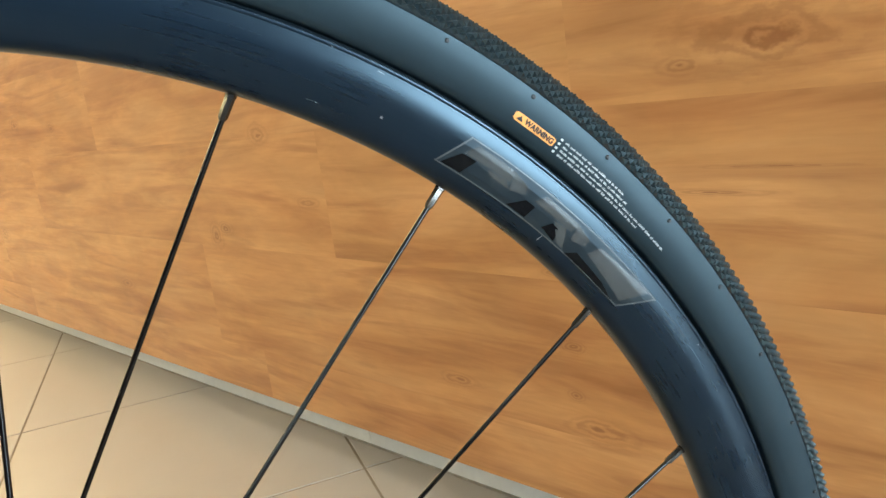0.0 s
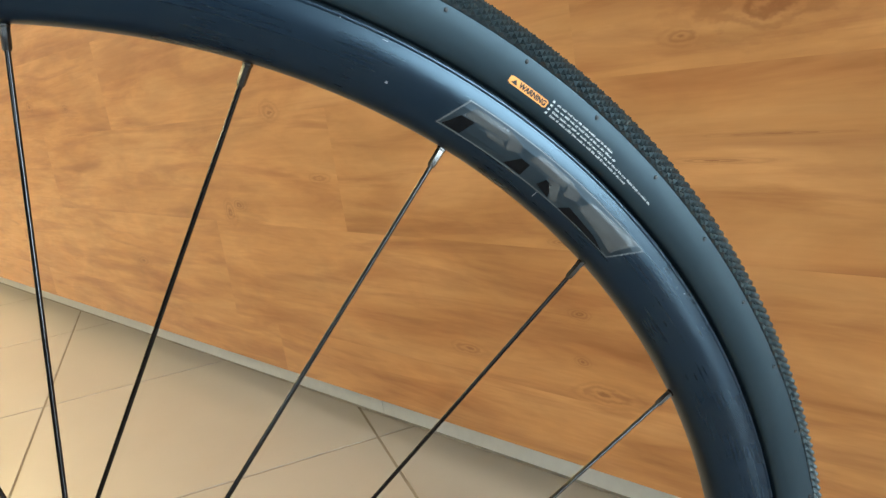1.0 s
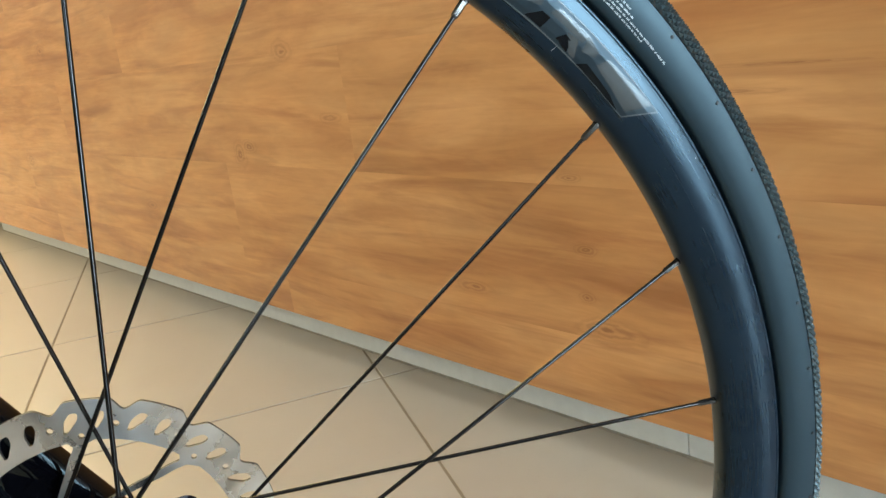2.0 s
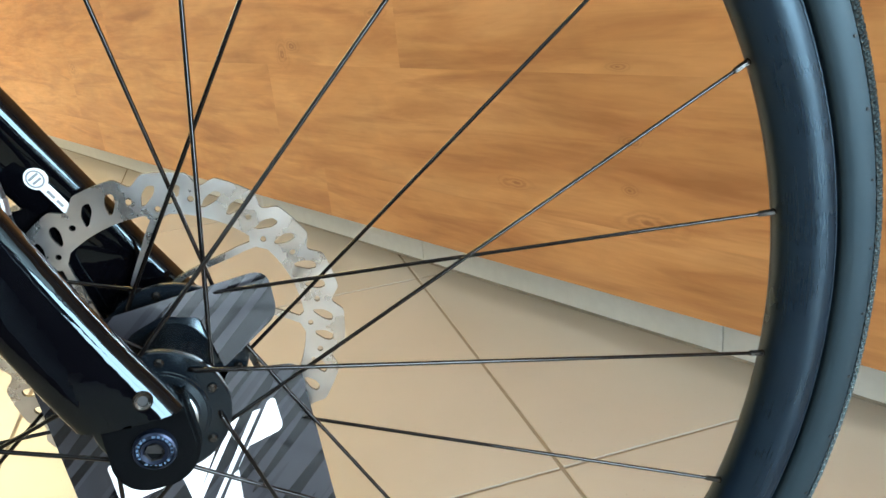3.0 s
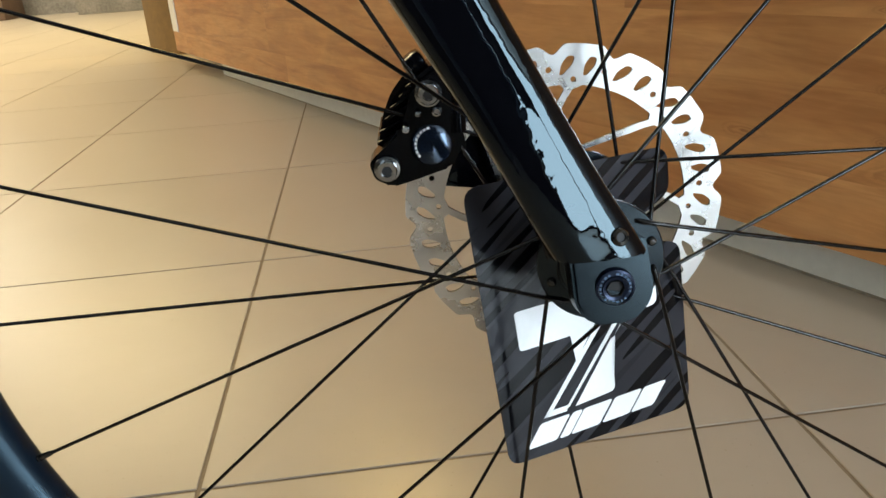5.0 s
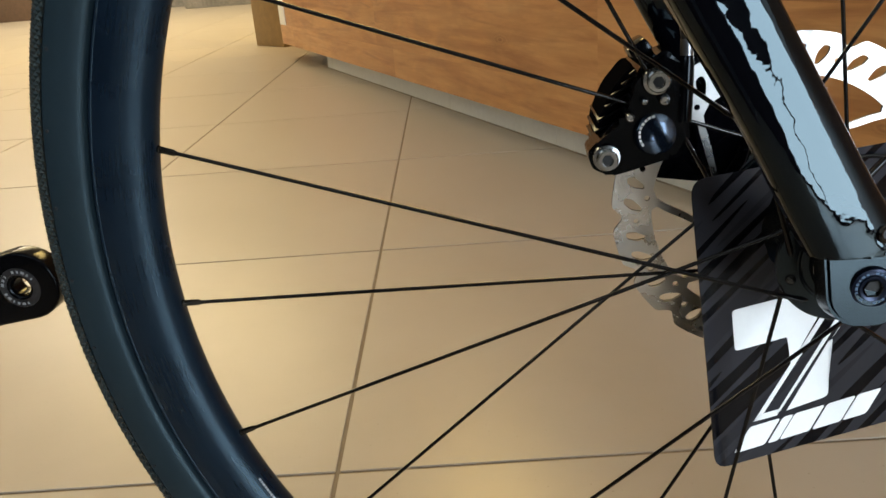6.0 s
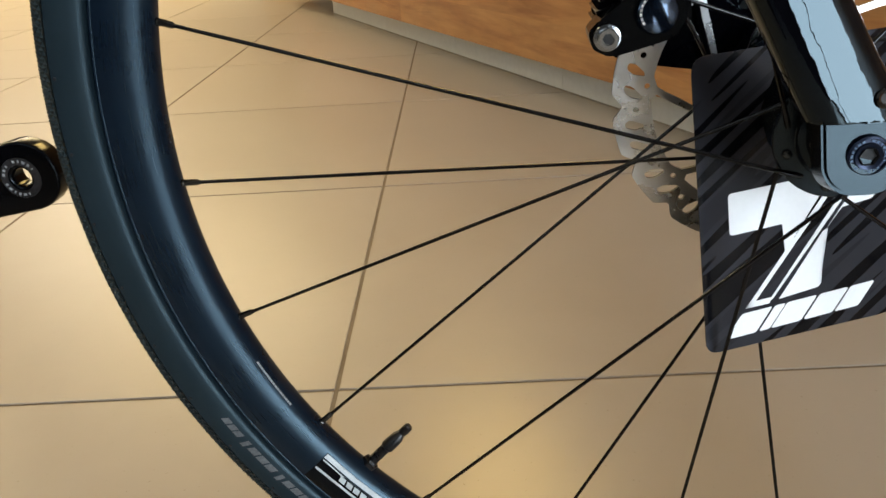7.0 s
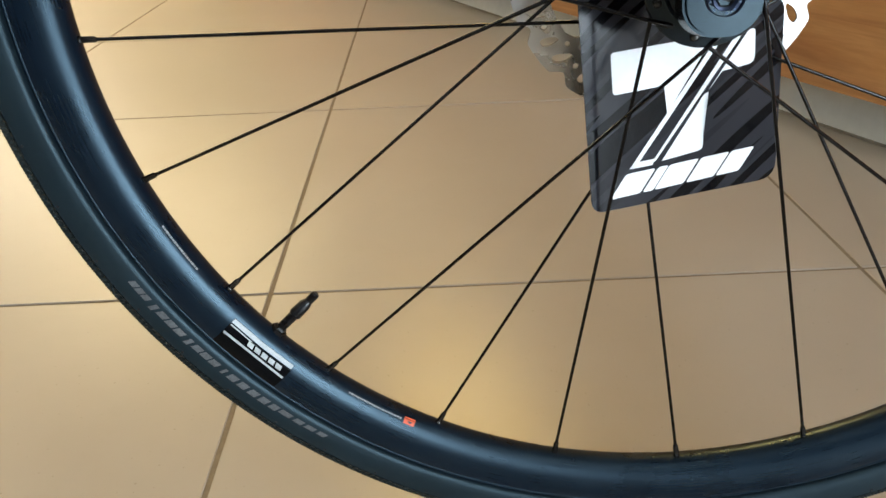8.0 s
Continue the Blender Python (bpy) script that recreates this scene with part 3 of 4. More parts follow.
ring = [(0.0, -0.0570), (0.0036, -0.0570), (0.0036, -0.0606), (0.0050, -0.0611), (0.0053, -0.0603), (0.0066, -0.0602), (0.0069, -0.0610), (0.0077, -0.0606), (0.0080, -0.0596), (0.0080, -0.0540), (0.0, -0.0540)]
axle_head = part("thru_axle", lathe(bmesh.new(), ring, 48, Matrix.Translation((0, -0.0012, 0.347))), AXLE, bicycle, "blue-black thru-axle head with hexagon socket")
# black lining that gives the hexagon socket its inner shade
bm = lathe(bmesh.new(), [(0.0, -0.0597), (0.0034, -0.0597), (0.0034, -0.0611), (0.0037, -0.0614), (0.0037, -0.0568), (0.0, -0.0568)], 6, Matrix.Translation((0, -0.0012, 0.347)))
part("socket", bm, HOLE_NUB_BLACK, axle_head)
bm = bmesh.new()
for j in range(22):
    a = 360 * j / 22
    if j % 7 != 6:
        box(bm, (0.0009, 0.0002, 0.0006 + 0.0003 * (j % 3)), pose(0.0060 * math.cos(radians(a)), -0.0617, 0.347 + 0.0060 * math.sin(radians(a)), 0, -a, 0))
tagged(part("axle_print", bm, plain("pale_blue_print", (0.07, 0.12, 0.20), 0.5), axle_head, "ring of tiny pale blue print", smooth=None), kind="stuff")
# flat dropout plates below the blades, round the axle
DROPOUT = [(-0.0180, 0.0165), (0.0130, 0.0165)]
for cx, cz, r, a0 in ((0.0008, -0.0023, 0.0145, 0), (-0.0041, -0.0043, 0.0125, -90)):
    DROPOUT += [(cx + r * math.cos(radians(a0 - 90 * j / 10)), cz + r * math.sin(radians(a0 - 90 * j / 10))) for j in range(11)]
for parent, flip in ((blade_near, 1), (blade_far, -1)):
    bm = prism(bmesh.new(), DROPOUT, -0.0064, 0.0060)
    bmesh.ops.recalc_face_normals(bm, faces=bm.faces)
    bmesh.ops.bevel(bm, geom=[e for e in bm.edges if abs(e.verts[0].co.y - e.verts[1].co.y) < 1e-6], offset=0.0014, segments=4, affect="EDGES")
    bmesh.ops.transform(bm, matrix=Matrix.Diagonal((1, flip, 1, 1)) @ pose(0.0002, -0.0540, 0.3475, -11, 0, 3), verts=bm.verts)
    bmesh.ops.recalc_face_normals(bm, faces=bm.faces)
    part("dropout", bm, DROPOUT_PAINT, parent, smooth=40)
m = pose(0.0010, -0.0637, 0.3690, -13, 0, 14)
bm = lathe(bmesh.new(), [(0.0017, 0.0006), (0.0019, -0.0009), (0.0029, -0.0013), (0.0035, -0.0006), (0.0036, 0.0016), (0.0017, 0.0016)], 24, m, closed=True)
eyelet = part("eyelet", bm, NIPPLE, blade_near, "small dark metal eyelet")
# flat black disc painted as the shade inside the eyelet
part("hole", lathe(bmesh.new(), [(0.0, -0.0001), (0.0018, -0.0001), (0.0018, 0.0004), (0.0, 0.0004)], 16, m), HOLE_NUB_BLACK, eyelet)


# crank arm of the far side, its pedal thread empty
def crank():
    m = Matrix.Translation((-0.421, 0.077, 0.307)) @ Matrix.Rotation(radians(-12), 4, "Y")
    out = [(-0.175, -0.020), (-0.100, -0.0165), (-0.02, -0.0185)]
    for j in range(13):
        a = radians(-90 + 180 * j / 12)
        out.append((0.002 + 0.0195 * math.cos(a), 0.0195 * math.sin(a)))
    out += [(-0.02, 0.0185), (-0.100, 0.0165), (-0.175, 0.020)]
    hole = [(0.0078 * math.cos(2 * math.pi * j / 24), 0.0078 * math.sin(2 * math.pi * j / 24)) for j in range(24)]
    bm = flat_mesh([out, hole], 0.010, 0.002)
    bmesh.ops.transform(bm, matrix=m, verts=bm.verts)
    arm = part("crank_arm", bm, CASTBLACK, bicycle, "glossy black crank arm with empty pedal thread", smooth=40)
    ring = lathe(bmesh.new(), [(0.0078, -0.0060), (0.0080, -0.0074), (0.0122, -0.0074), (0.0126, -0.0068), (0.0126, -0.004), (0.0078, -0.004)], 36, m, closed=True)
    part("pedal_washer", ring, plain("worn_grey_metal", (0.04, 0.04, 0.045), 0.35, 0.7, grain=0.6, scale=900), arm, "grey metal pedal thread insert")
    bm = bmesh.new()
    for j in range(16):
        a = 20 + 17 * j
        if j not in (5, 9):
            box(bm, (0.0016, 0.0003, 0.0009 + 0.0005 * (j % 3)), m @ pose(0.0102 * math.cos(radians(a)), -0.0075, 0.0102 * math.sin(radians(a)), 0, -a, 0))
    tagged(part("washer_print", bm, GREYPRINT, arm, "ring of small pale print", smooth=None), kind="stuff")


crank()


# ---- brake caliper, hose and stickers ----
def caliper():
    ring = [(-0.0935, 0.3760), (-0.0975, 0.3860), (-0.0965, 0.4020), (-0.0880, 0.4160), (-0.0760, 0.4260), (-0.0620, 0.4280), (-0.0545, 0.4200), (-0.0525, 0.4020), (-0.0500, 0.3880), (-0.0580, 0.3800), (-0.0740, 0.3755), (-0.0860, 0.3725)]
    bm = bmesh.new()
    near_ring = [(-0.0935, 0.3760), (-0.0958, 0.3840), (-0.0900, 0.3900), (-0.0800, 0.3975), (-0.0752, 0.4120), (-0.0735, 0.4205)] + ring[5:]
    prism(bm, rounded(near_ring, 0.002, 2), 0.0135, 0.0320)
    bmesh.ops.bevel(bm, geom=[e for e in bm.edges if abs(e.verts[0].co.y - e.verts[1].co.y) < 1e-6 and abs(e.verts[0].co.y - 0.0135) < 1e-6], offset=0.0022, segments=2, affect="EDGES")
    prism(bm, rounded([(x + 0.011, z - 0.008) for x, z in ring], 0.003, 2), 0.0440, 0.0600)
    body = part("caliper", bm, CASTBLACK, bicycle, "black finned hydraulic brake caliper with bright bolts", smooth=30)
    # bridge over the disc and cooling fins
    bm = prism(bmesh.new(), rounded([(-0.0902, 0.381), (-0.0908, 0.394), (-0.0846, 0.4085), (-0.0745, 0.4205), (-0.0680, 0.4160), (-0.0760, 0.4040), (-0.0835, 0.3860)], 0.004, 3), 0.026, 0.056)
    part("bridge", bm, MATTBLACK, body, smooth=30)
    edge = [Vector((-0.0910, 0, 0.3830)), Vector((-0.0915, 0, 0.3940)), Vector((-0.0850, 0, 0.4080)), Vector((-0.0760, 0, 0.4190))]
    for i in range(8):
        f = 3 * i / 7
        k = min(2, int(f))
        p = edge[k].lerp(edge[k + 1], f - k)
        bm = box(bmesh.new(), (0.0150 + 0.001 * (i % 2), 0.034, 0.0016), pose(p.x + 0.0068, 0.0400, p.z + 0.0016, 0, -20 - 2 * i, 0), 0.0005, 2)
        part("cooling_fin", bm, FINBLACK, body, smooth=30)
    bm = prism(bmesh.new(), rounded([(-0.0800, 0.3760), (-0.0760, 0.3640), (-0.0350, 0.3580), (-0.0080, 0.3560), (-0.0200, 0.3960), (-0.0440, 0.4060)], 0.003, 2), 0.0450, 0.0585)
    part("mount", bm, GLOSS, body, "black mount joining the caliper to the fork", smooth=30)
    for x, y, z, turn in ((-0.0875, 0.0125, 0.3818, 0), (-0.0662, 0.0115, 0.4152, 0)):
        m = Matrix.Translation((x, y, z))
        bm = lathe(bmesh.new(), [(0.0, -0.0040), (0.0026, -0.0040), (0.0027, -0.0052), (0.0042, -0.0052), (0.0047, -0.0046), (0.0047, -0.0012), (0.0060, -0.0010), (0.0062, 0.0004), (0.0062, 0.0030), (0.0, 0.0030)], 24, m)
        bolt = part("bolt", bm, CHROME, body, "bright hexagon-socket bolt")
        # black hexagon disc standing for the shade in the bolt's recess
        bm = lathe(bmesh.new(), [(0.0, -0.0043), (0.0025, -0.0043), (0.0025, -0.0041), (0.0, -0.0041)], 6, m)
        part("socket", bm, HOLE_NUB_BLACK, bolt)
    for x, z, r in ((-0.0775, 0.4000, 0.0018), (-0.0630, 0.4070, 0.0024), (-0.0715, 0.4065, 0.0013)):
        bm = lathe(bmesh.new(), [(0.0, -0.0030), (r * 0.5, -0.0030), (r * 0.55, -0.0040), (r * 0.9, -0.0038), (r, -0.0030), (r, 0.0020), (0.0, 0.0020)], 16, Matrix.Translation((x, 0.0130, z)))
        part("pad_pin", bm, CHROME, body, "small bright pad pin")
    m = pose(-0.0662, 0.0125, 0.3915, -10, 0, 9)
    bm = lathe(bmesh.new(), [(0.0, -0.0022), (0.0078, -0.0022), (0.0090, -0.0016), (0.0094, 0.0), (0.0094, 0.0020), (0.0, 0.0020)], 40, m)
    cap = part("piston_cap", bm, tint(plain("blue_black_anodised", (0.012, 0.020, 0.040), 0.12, 0.5), (0.8, 0.92, 1.0), 0.8), body, "blue-black round piston cap with tiny pale marks")
    bm = bmesh.new()
    for j in range(9):
        a = 100 + 14 * j
        box(bm, (0.0010, 0.0002, 0.0014), m @ pose(0.0078 * math.cos(radians(a)), -0.0022, 0.0078 * math.sin(radians(a)), 0, -a, 0))
    part("marks", bm, WHITE, cap, smooth=None)
    # banjo and lever on top
    bm = tube(bmesh.new(), [(-0.0540, 0.0165, 0.3960), (-0.0535, 0.0165, 0.4100), (-0.0530, 0.017, 0.4200), (-0.0528, 0.0175, 0.4240)], [0.0042, 0.0040, 0.0036, 0.0030], 16)
    part("hose_fitting", bm, CASTBLACK, body)
    bm = tube(bmesh.new(), [(-0.0528, 0.0175, 0.4230), (-0.0526, 0.0180, 0.4310)], 0.0029, 16)
    part("ferrule", bm, plain("grey_ferrule", (0.20, 0.20, 0.21), 0.3, 0.9), body, "grey metal hose ferrule")
    bm = box(bmesh.new(), (0.010, 0.016, 0.009), pose(-0.0715, 0.030, 0.4265, 0, -35, 0), 0.003, 2)
    part("bleed_port", bm, CASTBLACK, body)


caliper()

bm = tube(bmesh.new(), [(-0.0526, 0.018, 0.430), (-0.0540, 0.0195, 0.440), (-0.0565, 0.0215, 0.452), (-0.0605, 0.0225, 0.470), (-0.0655, 0.0230, 0.492), (-0.0850, 0.0235, 0.535), (-0.1300, 0.0235, 0.610), (-0.1650, 0.0180, 0.670)], 0.0025, 12)
part("brake_hose", bm, plain("hose_rubber", (0.022, 0.022, 0.024), 0.35, grain=0.15), bicycle, "thin black brake hose")


def far_sticker():
    """Round white sticker with a bar below it, on the inner face of the far blade."""
    down = Vector((0.52, 0, -0.854)).normalized()
    side = (-down).cross(Vector((0, 1, 0))).normalized()
    out = Vector((0, -1, 0)) * math.cos(radians(TWIST)) + side * math.sin(radians(TWIST))
    across = out.cross(down).normalized()
    at = Vector((-0.0434, 0.0388, 0.4332))
    m = Matrix(((down.x, -out.x, -across.x, at.x), (down.y, -out.y, -across.y, at.y), (down.z, -out.z, -across.z, at.z), (0, 0, 0, 1)))
    bm = bmesh.new()
    lathe(bm, [(0.0, -0.0005), (0.0050, -0.0005), (0.0050, 0.0012), (0.0, 0.0012)], 28, m)
    box(bm, (0.0150, 0.0012, 0.0048), m @ pose(0.0115, 0.0001, 0), 0.0003, 1)
    sticker = part("sticker", bm, WHITE, blade_far, "round white sticker with a pale bar", smooth=None)
    bm = bmesh.new()
    lathe(bm, [(0.0034, -0.0007), (0.0041, -0.0007), (0.0041, -0.0004), (0.0034, -0.0004)], 24, m, closed=True)
    for along, w, h in ((-0.0012, 0.0011, 0.0054), (0.0011, 0.0010, 0.0046), (0.0090, 0.0042, 0.0013), (0.0143, 0.0036, 0.0013)):
        box(bm, (w, 0.0003, h), m @ pose(along, -0.0006, 0))
    part("print", bm, GREYPRINT, sticker, smooth=None)


far_sticker()

# ---- printing on tyre and rim ----


def patch(bm, profile, corners, lift=0.0002, na=8, nr=4):
    """A thin print that follows the side of the rim or tyre. Corners: (degrees, radius), four in turn."""
    c = [Vector(p) for p in corners]
    grid = []
    for i in range(na + 1):
        u = i / na
        row = []
        for j in range(nr + 1):
            v = j / nr
            p = (c[0] * (1 - u) + c[1] * u) * (1 - v) + (c[3] * (1 - u) + c[2] * u) * v
            row.append(bm.verts.new(polar(p[1], p[0], side_y(profile, p[1]) - lift)))
        grid.append(row)
    for i in range(na):
        for j in range(nr):
            bm.faces.new((grid[i][j], grid[i + 1][j], grid[i + 1][j + 1], grid[i][j + 1]))
    return bm


def words(bm, text, deg, r, height, profile, lift, span):
    """Letters that run clockwise from deg with their feet towards the hub."""
    cu = bpy.data.curves.new("letters", "FONT")
    cu.body, cu.size, cu.offset = text, 1.0, 0.045
    ob = new("letters", cu)
    me = bpy.data.meshes.new_from_object(ob.evaluated_get(bpy.context.evaluated_depsgraph_get()))
    bpy.data.objects.remove(ob)
    bpy.data.curves.remove(cu)
    xs = [v.co.x for v in me.vertices]
    ys = [v.co.y for v in me.vertices]
    kx, ky = span / (max(xs) - min(xs)), height / (max(ys) - min(ys))
    vs = []
    for v in me.vertices:
        rr = r + (v.co.y - min(ys)) * ky
        vs.append(bm.verts.new(polar(rr, deg - (v.co.x - min(xs)) * kx, side_y(profile, rr) - lift)))
    for f in me.polygons:
        bm.faces.new([vs[i] for i in f.vertices])
    bpy.data.meshes.remove(me)


bm = bmesh.new()
last = 48.90
for k, trim in enumerate((0.0004, 0.00012, 0.0, 0.0, 0.00012, 0.0004)):
    nxt = (48.83, 48.76, 47.35, 45.94, 45.87, 45.80)[k]
    patch(bm, TYRE_SIDE, [(last, 0.3236 + trim), (last, 0.3266 - trim), (nxt, 0.3266 - trim), (nxt, 0.3236 + trim)], 0.0002, 4, 4)
    last = nxt
edge = patch(bmesh.new(), TYRE_SIDE, [(48.93, 0.3237), (48.93, 0.3265), (45.77, 0.3265), (45.77, 0.3237)], 0.00012, 4, 4)
patch(edge, TYRE_SIDE, [(48.85, 0.32345), (48.85, 0.32675), (45.85, 0.32675), (45.85, 0.32345)], 0.00012, 4, 4)
part("label_border", edge, INK, tyre, "thin black border of the orange label", smooth=None)
warning = part("warning_label", bm, ORANGE, tyre, "small orange warning label")
bm = bmesh.new()
words(bm, "WARNING", 48.12, 0.32408, 0.0021, TYRE_SIDE, 0.00035, 2.20)
tri = [bm.verts.new(polar(r, a, side_y(TYRE_SIDE, r) - 0.00035)) for a, r in ((48.70, 0.3242), (48.45, 0.3259), (48.22, 0.3242))]
bm.faces.new(tri)
part("warning_print", bm, INK, tyre, "black lettering on the orange label", smooth=None)

# four lines of fine white print, too small to read
bm = bmesh.new()
rng = random.Random(4)
for r, end in ((0.32720, 40.1), (0.32560, 39.4), (0.32400, 35.4), (0.32245, 37.9)):
    patch(bm, TYRE_SIDE, [(45.62, r), (45.62, r + 0.0008), (45.45, r + 0.0008), (45.45, r)], 0.0003, 1, 1)
    a = 45.2
    while a > end:
        w = rng.uniform(0.22, 0.75)
        for piece in range(max(1, int(w / 0.11))):
            h = rng.choice((0.0005, 0.0007, 0.0008))
            patch(bm, TYRE_SIDE, [(a, r), (a, r + h), (a - 0.060, r + h), (a - 0.060, r)], 0.0003, 1, 1)
            a -= 0.098
        a -= 0.10
part("small_print", bm, plain("small_white_print", (0.42, 0.46, 0.47), 0.5), tyre, "fine white unreadable print", smooth=None)

# moulded pale marks further round the sidewall
bm = bmesh.new()
a = -152.4
for w, h, gap in ((2.6, 0.0034, 0.5), (0.5, 0.0046, 0.4), (3.6, 0.0036, 0.4), (0.5, 0.0046, 0.4), (3.4, 0.0036, 0.5), (0.35, 0.0040, 0.5), (1.15, 0.0040, 0.2), (1.15, 0.0040, 0.2), (1.15, 0.0040, 0.2), (1.15, 0.0040, 0.2), (0.9, 0.0038, 0.3), (1.6, 0.0030, 0.2), (1.2, 0.0030, 0.2), (1.3, 0.0028, 0.2), (1.1, 0.0026, 0)):
    lean = 0.35
    base = 0.3232
    if w > 1.0:
        n = 3 if w > 2 else 1
        step = w / n
        for q in range(n):
            b = a + q * step
            patch(bm, TYRE_SIDE, [(b + lean, base), (b, base + h), (b + step * 0.86, base + h), (b + step * 0.86 + lean, base)], 0.0003, 3, 3)
    else:
        patch(bm, TYRE_SIDE, [(a + lean, base), (a, base + h), (a + w, base + h), (a + w + lean, base)], 0.0003, 3, 3)
    a += w + gap
part("sidewall_print", bm, plain("faded_print", (0.085, 0.09, 0.095), 0.5, grain=0.5, scale=700), tyre, "worn grey bars of print on the sidewall", smooth=None)

# small vent nubs along the sidewall
bm = bmesh.new()
for k in range(60):
    p = polar(0.3333, 42.5 + 6 * k, side_y(TYRE_SIDE, 0.3333))
    lathe(bm, [(0.0, -0.0005), (0.0007, -0.0004), (0.0009, 0.0002)], 8, Matrix.Translation(p))
tagged(part("vent_nubs", bm, HOLE_NUB_BLACK, tyre, smooth=None), kind="stuff")

# tonal emblem on the rim: plain gloss shapes on a clear film
bm = patch(bmesh.new(), RIM_SIDE, [(51.6, 0.2985), (50.3, 0.3113), (32.8, 0.3113), (34.4, 0.2988)], 0.00015, 40, 6)
part("decal_film", bm, tint(plain("clear_film", (0.006, 0.010, 0.014), 0.36, grain=0.1), (0.62, 0.84, 1.0), 0.5), rim, "dark translucent decal film")
bm = bmesh.new()
corner = [(51.6, 0.2985), (50.3, 0.3113), (32.8, 0.3113), (34.4, 0.2988)]
for k, (da, dr) in enumerate(((-0.14, 0.0), (0.0, -0.0004), (0.14, 0.0), (0.0, 0.0004))):
    p, q = corner[k], corner[(k + 1) % 4]
    patch(bm, RIM_SIDE, [p, q, (q[0] + da, q[1] + dr), (p[0] + da, p[1] + dr)], 0.00025, 30 if k % 2 else 6, 1)
part("film_edge", bm, plain("film_edge", (0.06, 0.07, 0.075), 0.4, grain=0.1), rim, "pale edge of the decal film")
bm = bmesh.new()
patch(bm, RIM_SIDE, [(50.2, 0.3054), (49.6, 0.3100), (46.6, 0.3100), (46.6, 0.3060)], 0.0003, 10, 3)
patch(bm, RIM_SIDE, [(46.7, 0.3100), (45.4, 0.3082), (45.2, 0.3056), (46.3, 0.3036)], 0.0003, 4, 4)
patch(bm, RIM_SIDE, [(46.8, 0.3058), (46.4, 0.3036), (47.9, 0.3036), (48.3, 0.3052)], 0.0003, 4, 2)
patch(bm, RIM_SIDE, [(44.4, 0.3058), (43.9, 0.3098), (40.9, 0.3098), (41.0, 0.3058)], 0.0003, 10, 3)
patch(bm, RIM_SIDE, [(41.0, 0.3098), (39.6, 0.3080), (39.5, 0.3054), (40.6, 0.3036)], 0.0003, 4, 4)
patch(bm, RIM_SIDE, [(42.4, 0.3050), (41.4, 0.3058), (40.6, 0.2998), (41.2, 0.2996)], 0.0003, 4, 3)
patch(bm, RIM_SIDE, [(39.0, 0.3040), (38.6, 0.3092), (33.6, 0.3108), (34.6, 0.3010)], 0.0003, 12, 4)
part("emblem_pale", bm, DECALPALE, rim, "dark grey gloss emblem shapes")
bm = bmesh.new()
patch(bm, RIM_SIDE, [(51.2, 0.2990), (50.3, 0.3050), (49.2, 0.3052), (49.7, 0.2992)], 0.0003, 4, 3)
patch(bm, RIM_SIDE, [(45.8, 0.2994), (44.9, 0.3044), (44.1, 0.3044), (44.2, 0.2994)], 0.0003, 4, 3)
patch(bm, RIM_SIDE, [(42.8, 0.3005), (42.4, 0.3040), (41.8, 0.3036), (41.4, 0.2994)], 0.0003, 4, 3)
patch(bm, RIM_SIDE, [(40.2, 0.2990), (39.6, 0.3020), (36.6, 0.3008), (35.0, 0.2990)], 0.0003, 10, 2)
part("emblem_dark", bm, DECAL, rim, "gloss black emblem shapes")

# striped label beside the valve
bm = patch(bmesh.new(), RIM_SIDE, [(-142.7, 0.2972), (-142.5, 0.3158), (-134.2, 0.3152), (-134.0, 0.2972)], 0.00015, 20, 6)
part("rim_label", bm, DECAL, rim, "black label with white stripes")
bm = bmesh.new()
patch(bm, RIM_SIDE, [(-142.6, 0.2974), (-142.6, 0.2998), (-134.1, 0.2998), (-134.1, 0.2974)], 0.0003, 18, 2)
patch(bm, RIM_SIDE, [(-142.5, 0.3058), (-142.5, 0.3072), (-134.2, 0.3072), (-134.2, 0.3058)], 0.0003, 18, 1)
patch(bm, RIM_SIDE, [(-142.5, 0.3006), (-142.5, 0.3012), (-139.6, 0.3012), (-139.4, 0.3006)], 0.0003, 8, 1)
for k in range(5):
    b = -139.8 + 0.98 * k
    patch(bm, RIM_SIDE, [(b, 0.3012), (b + 0.2, 0.3040), (b + 0.95, 0.3040), (b + 0.78, 0.3012)], 0.0003, 3, 2)
part("label_stripes", bm, plain("worn_white_print", (0.42, 0.44, 0.45), 0.4, grain=0.25, scale=1500), rim, "white stripes and blocks", smooth=None)

# tiny pale print and a red-orange tag near the rim's inner edge
bm = bmesh.new()
for start, end in ((-155.4, -149.6), (-126.9, -119.9)):
    a = start
    while a < end:
        w = rng.uniform(0.12, 0.34)
        patch(bm, RIM_SIDE, [(a, 0.2938), (a, 0.2946), (a + w, 0.2946), (a + w, 0.2938)], 0.0003, 1, 1)
        a += w + 0.09
tagged(part("rim_print", bm, GREYPRINT, rim, smooth=None), kind="stuff")
bm = patch(bmesh.new(), RIM_SIDE, [(-119.5, 0.2930), (-119.5, 0.2958), (-118.1, 0.2958), (-118.1, 0.2930)], 0.0003, 3, 4)
part("orange_tag", bm, REDTAG, rim, "small red-orange tag", smooth=None)
bm = bmesh.new()
patch(bm, RIM_SIDE, [(-119.1, 0.2941), (-118.8, 0.2950), (-118.6, 0.2950), (-118.4, 0.2941)], 0.0004, 1, 1)
part("tag_mark", bm, INK, rim, smooth=None)

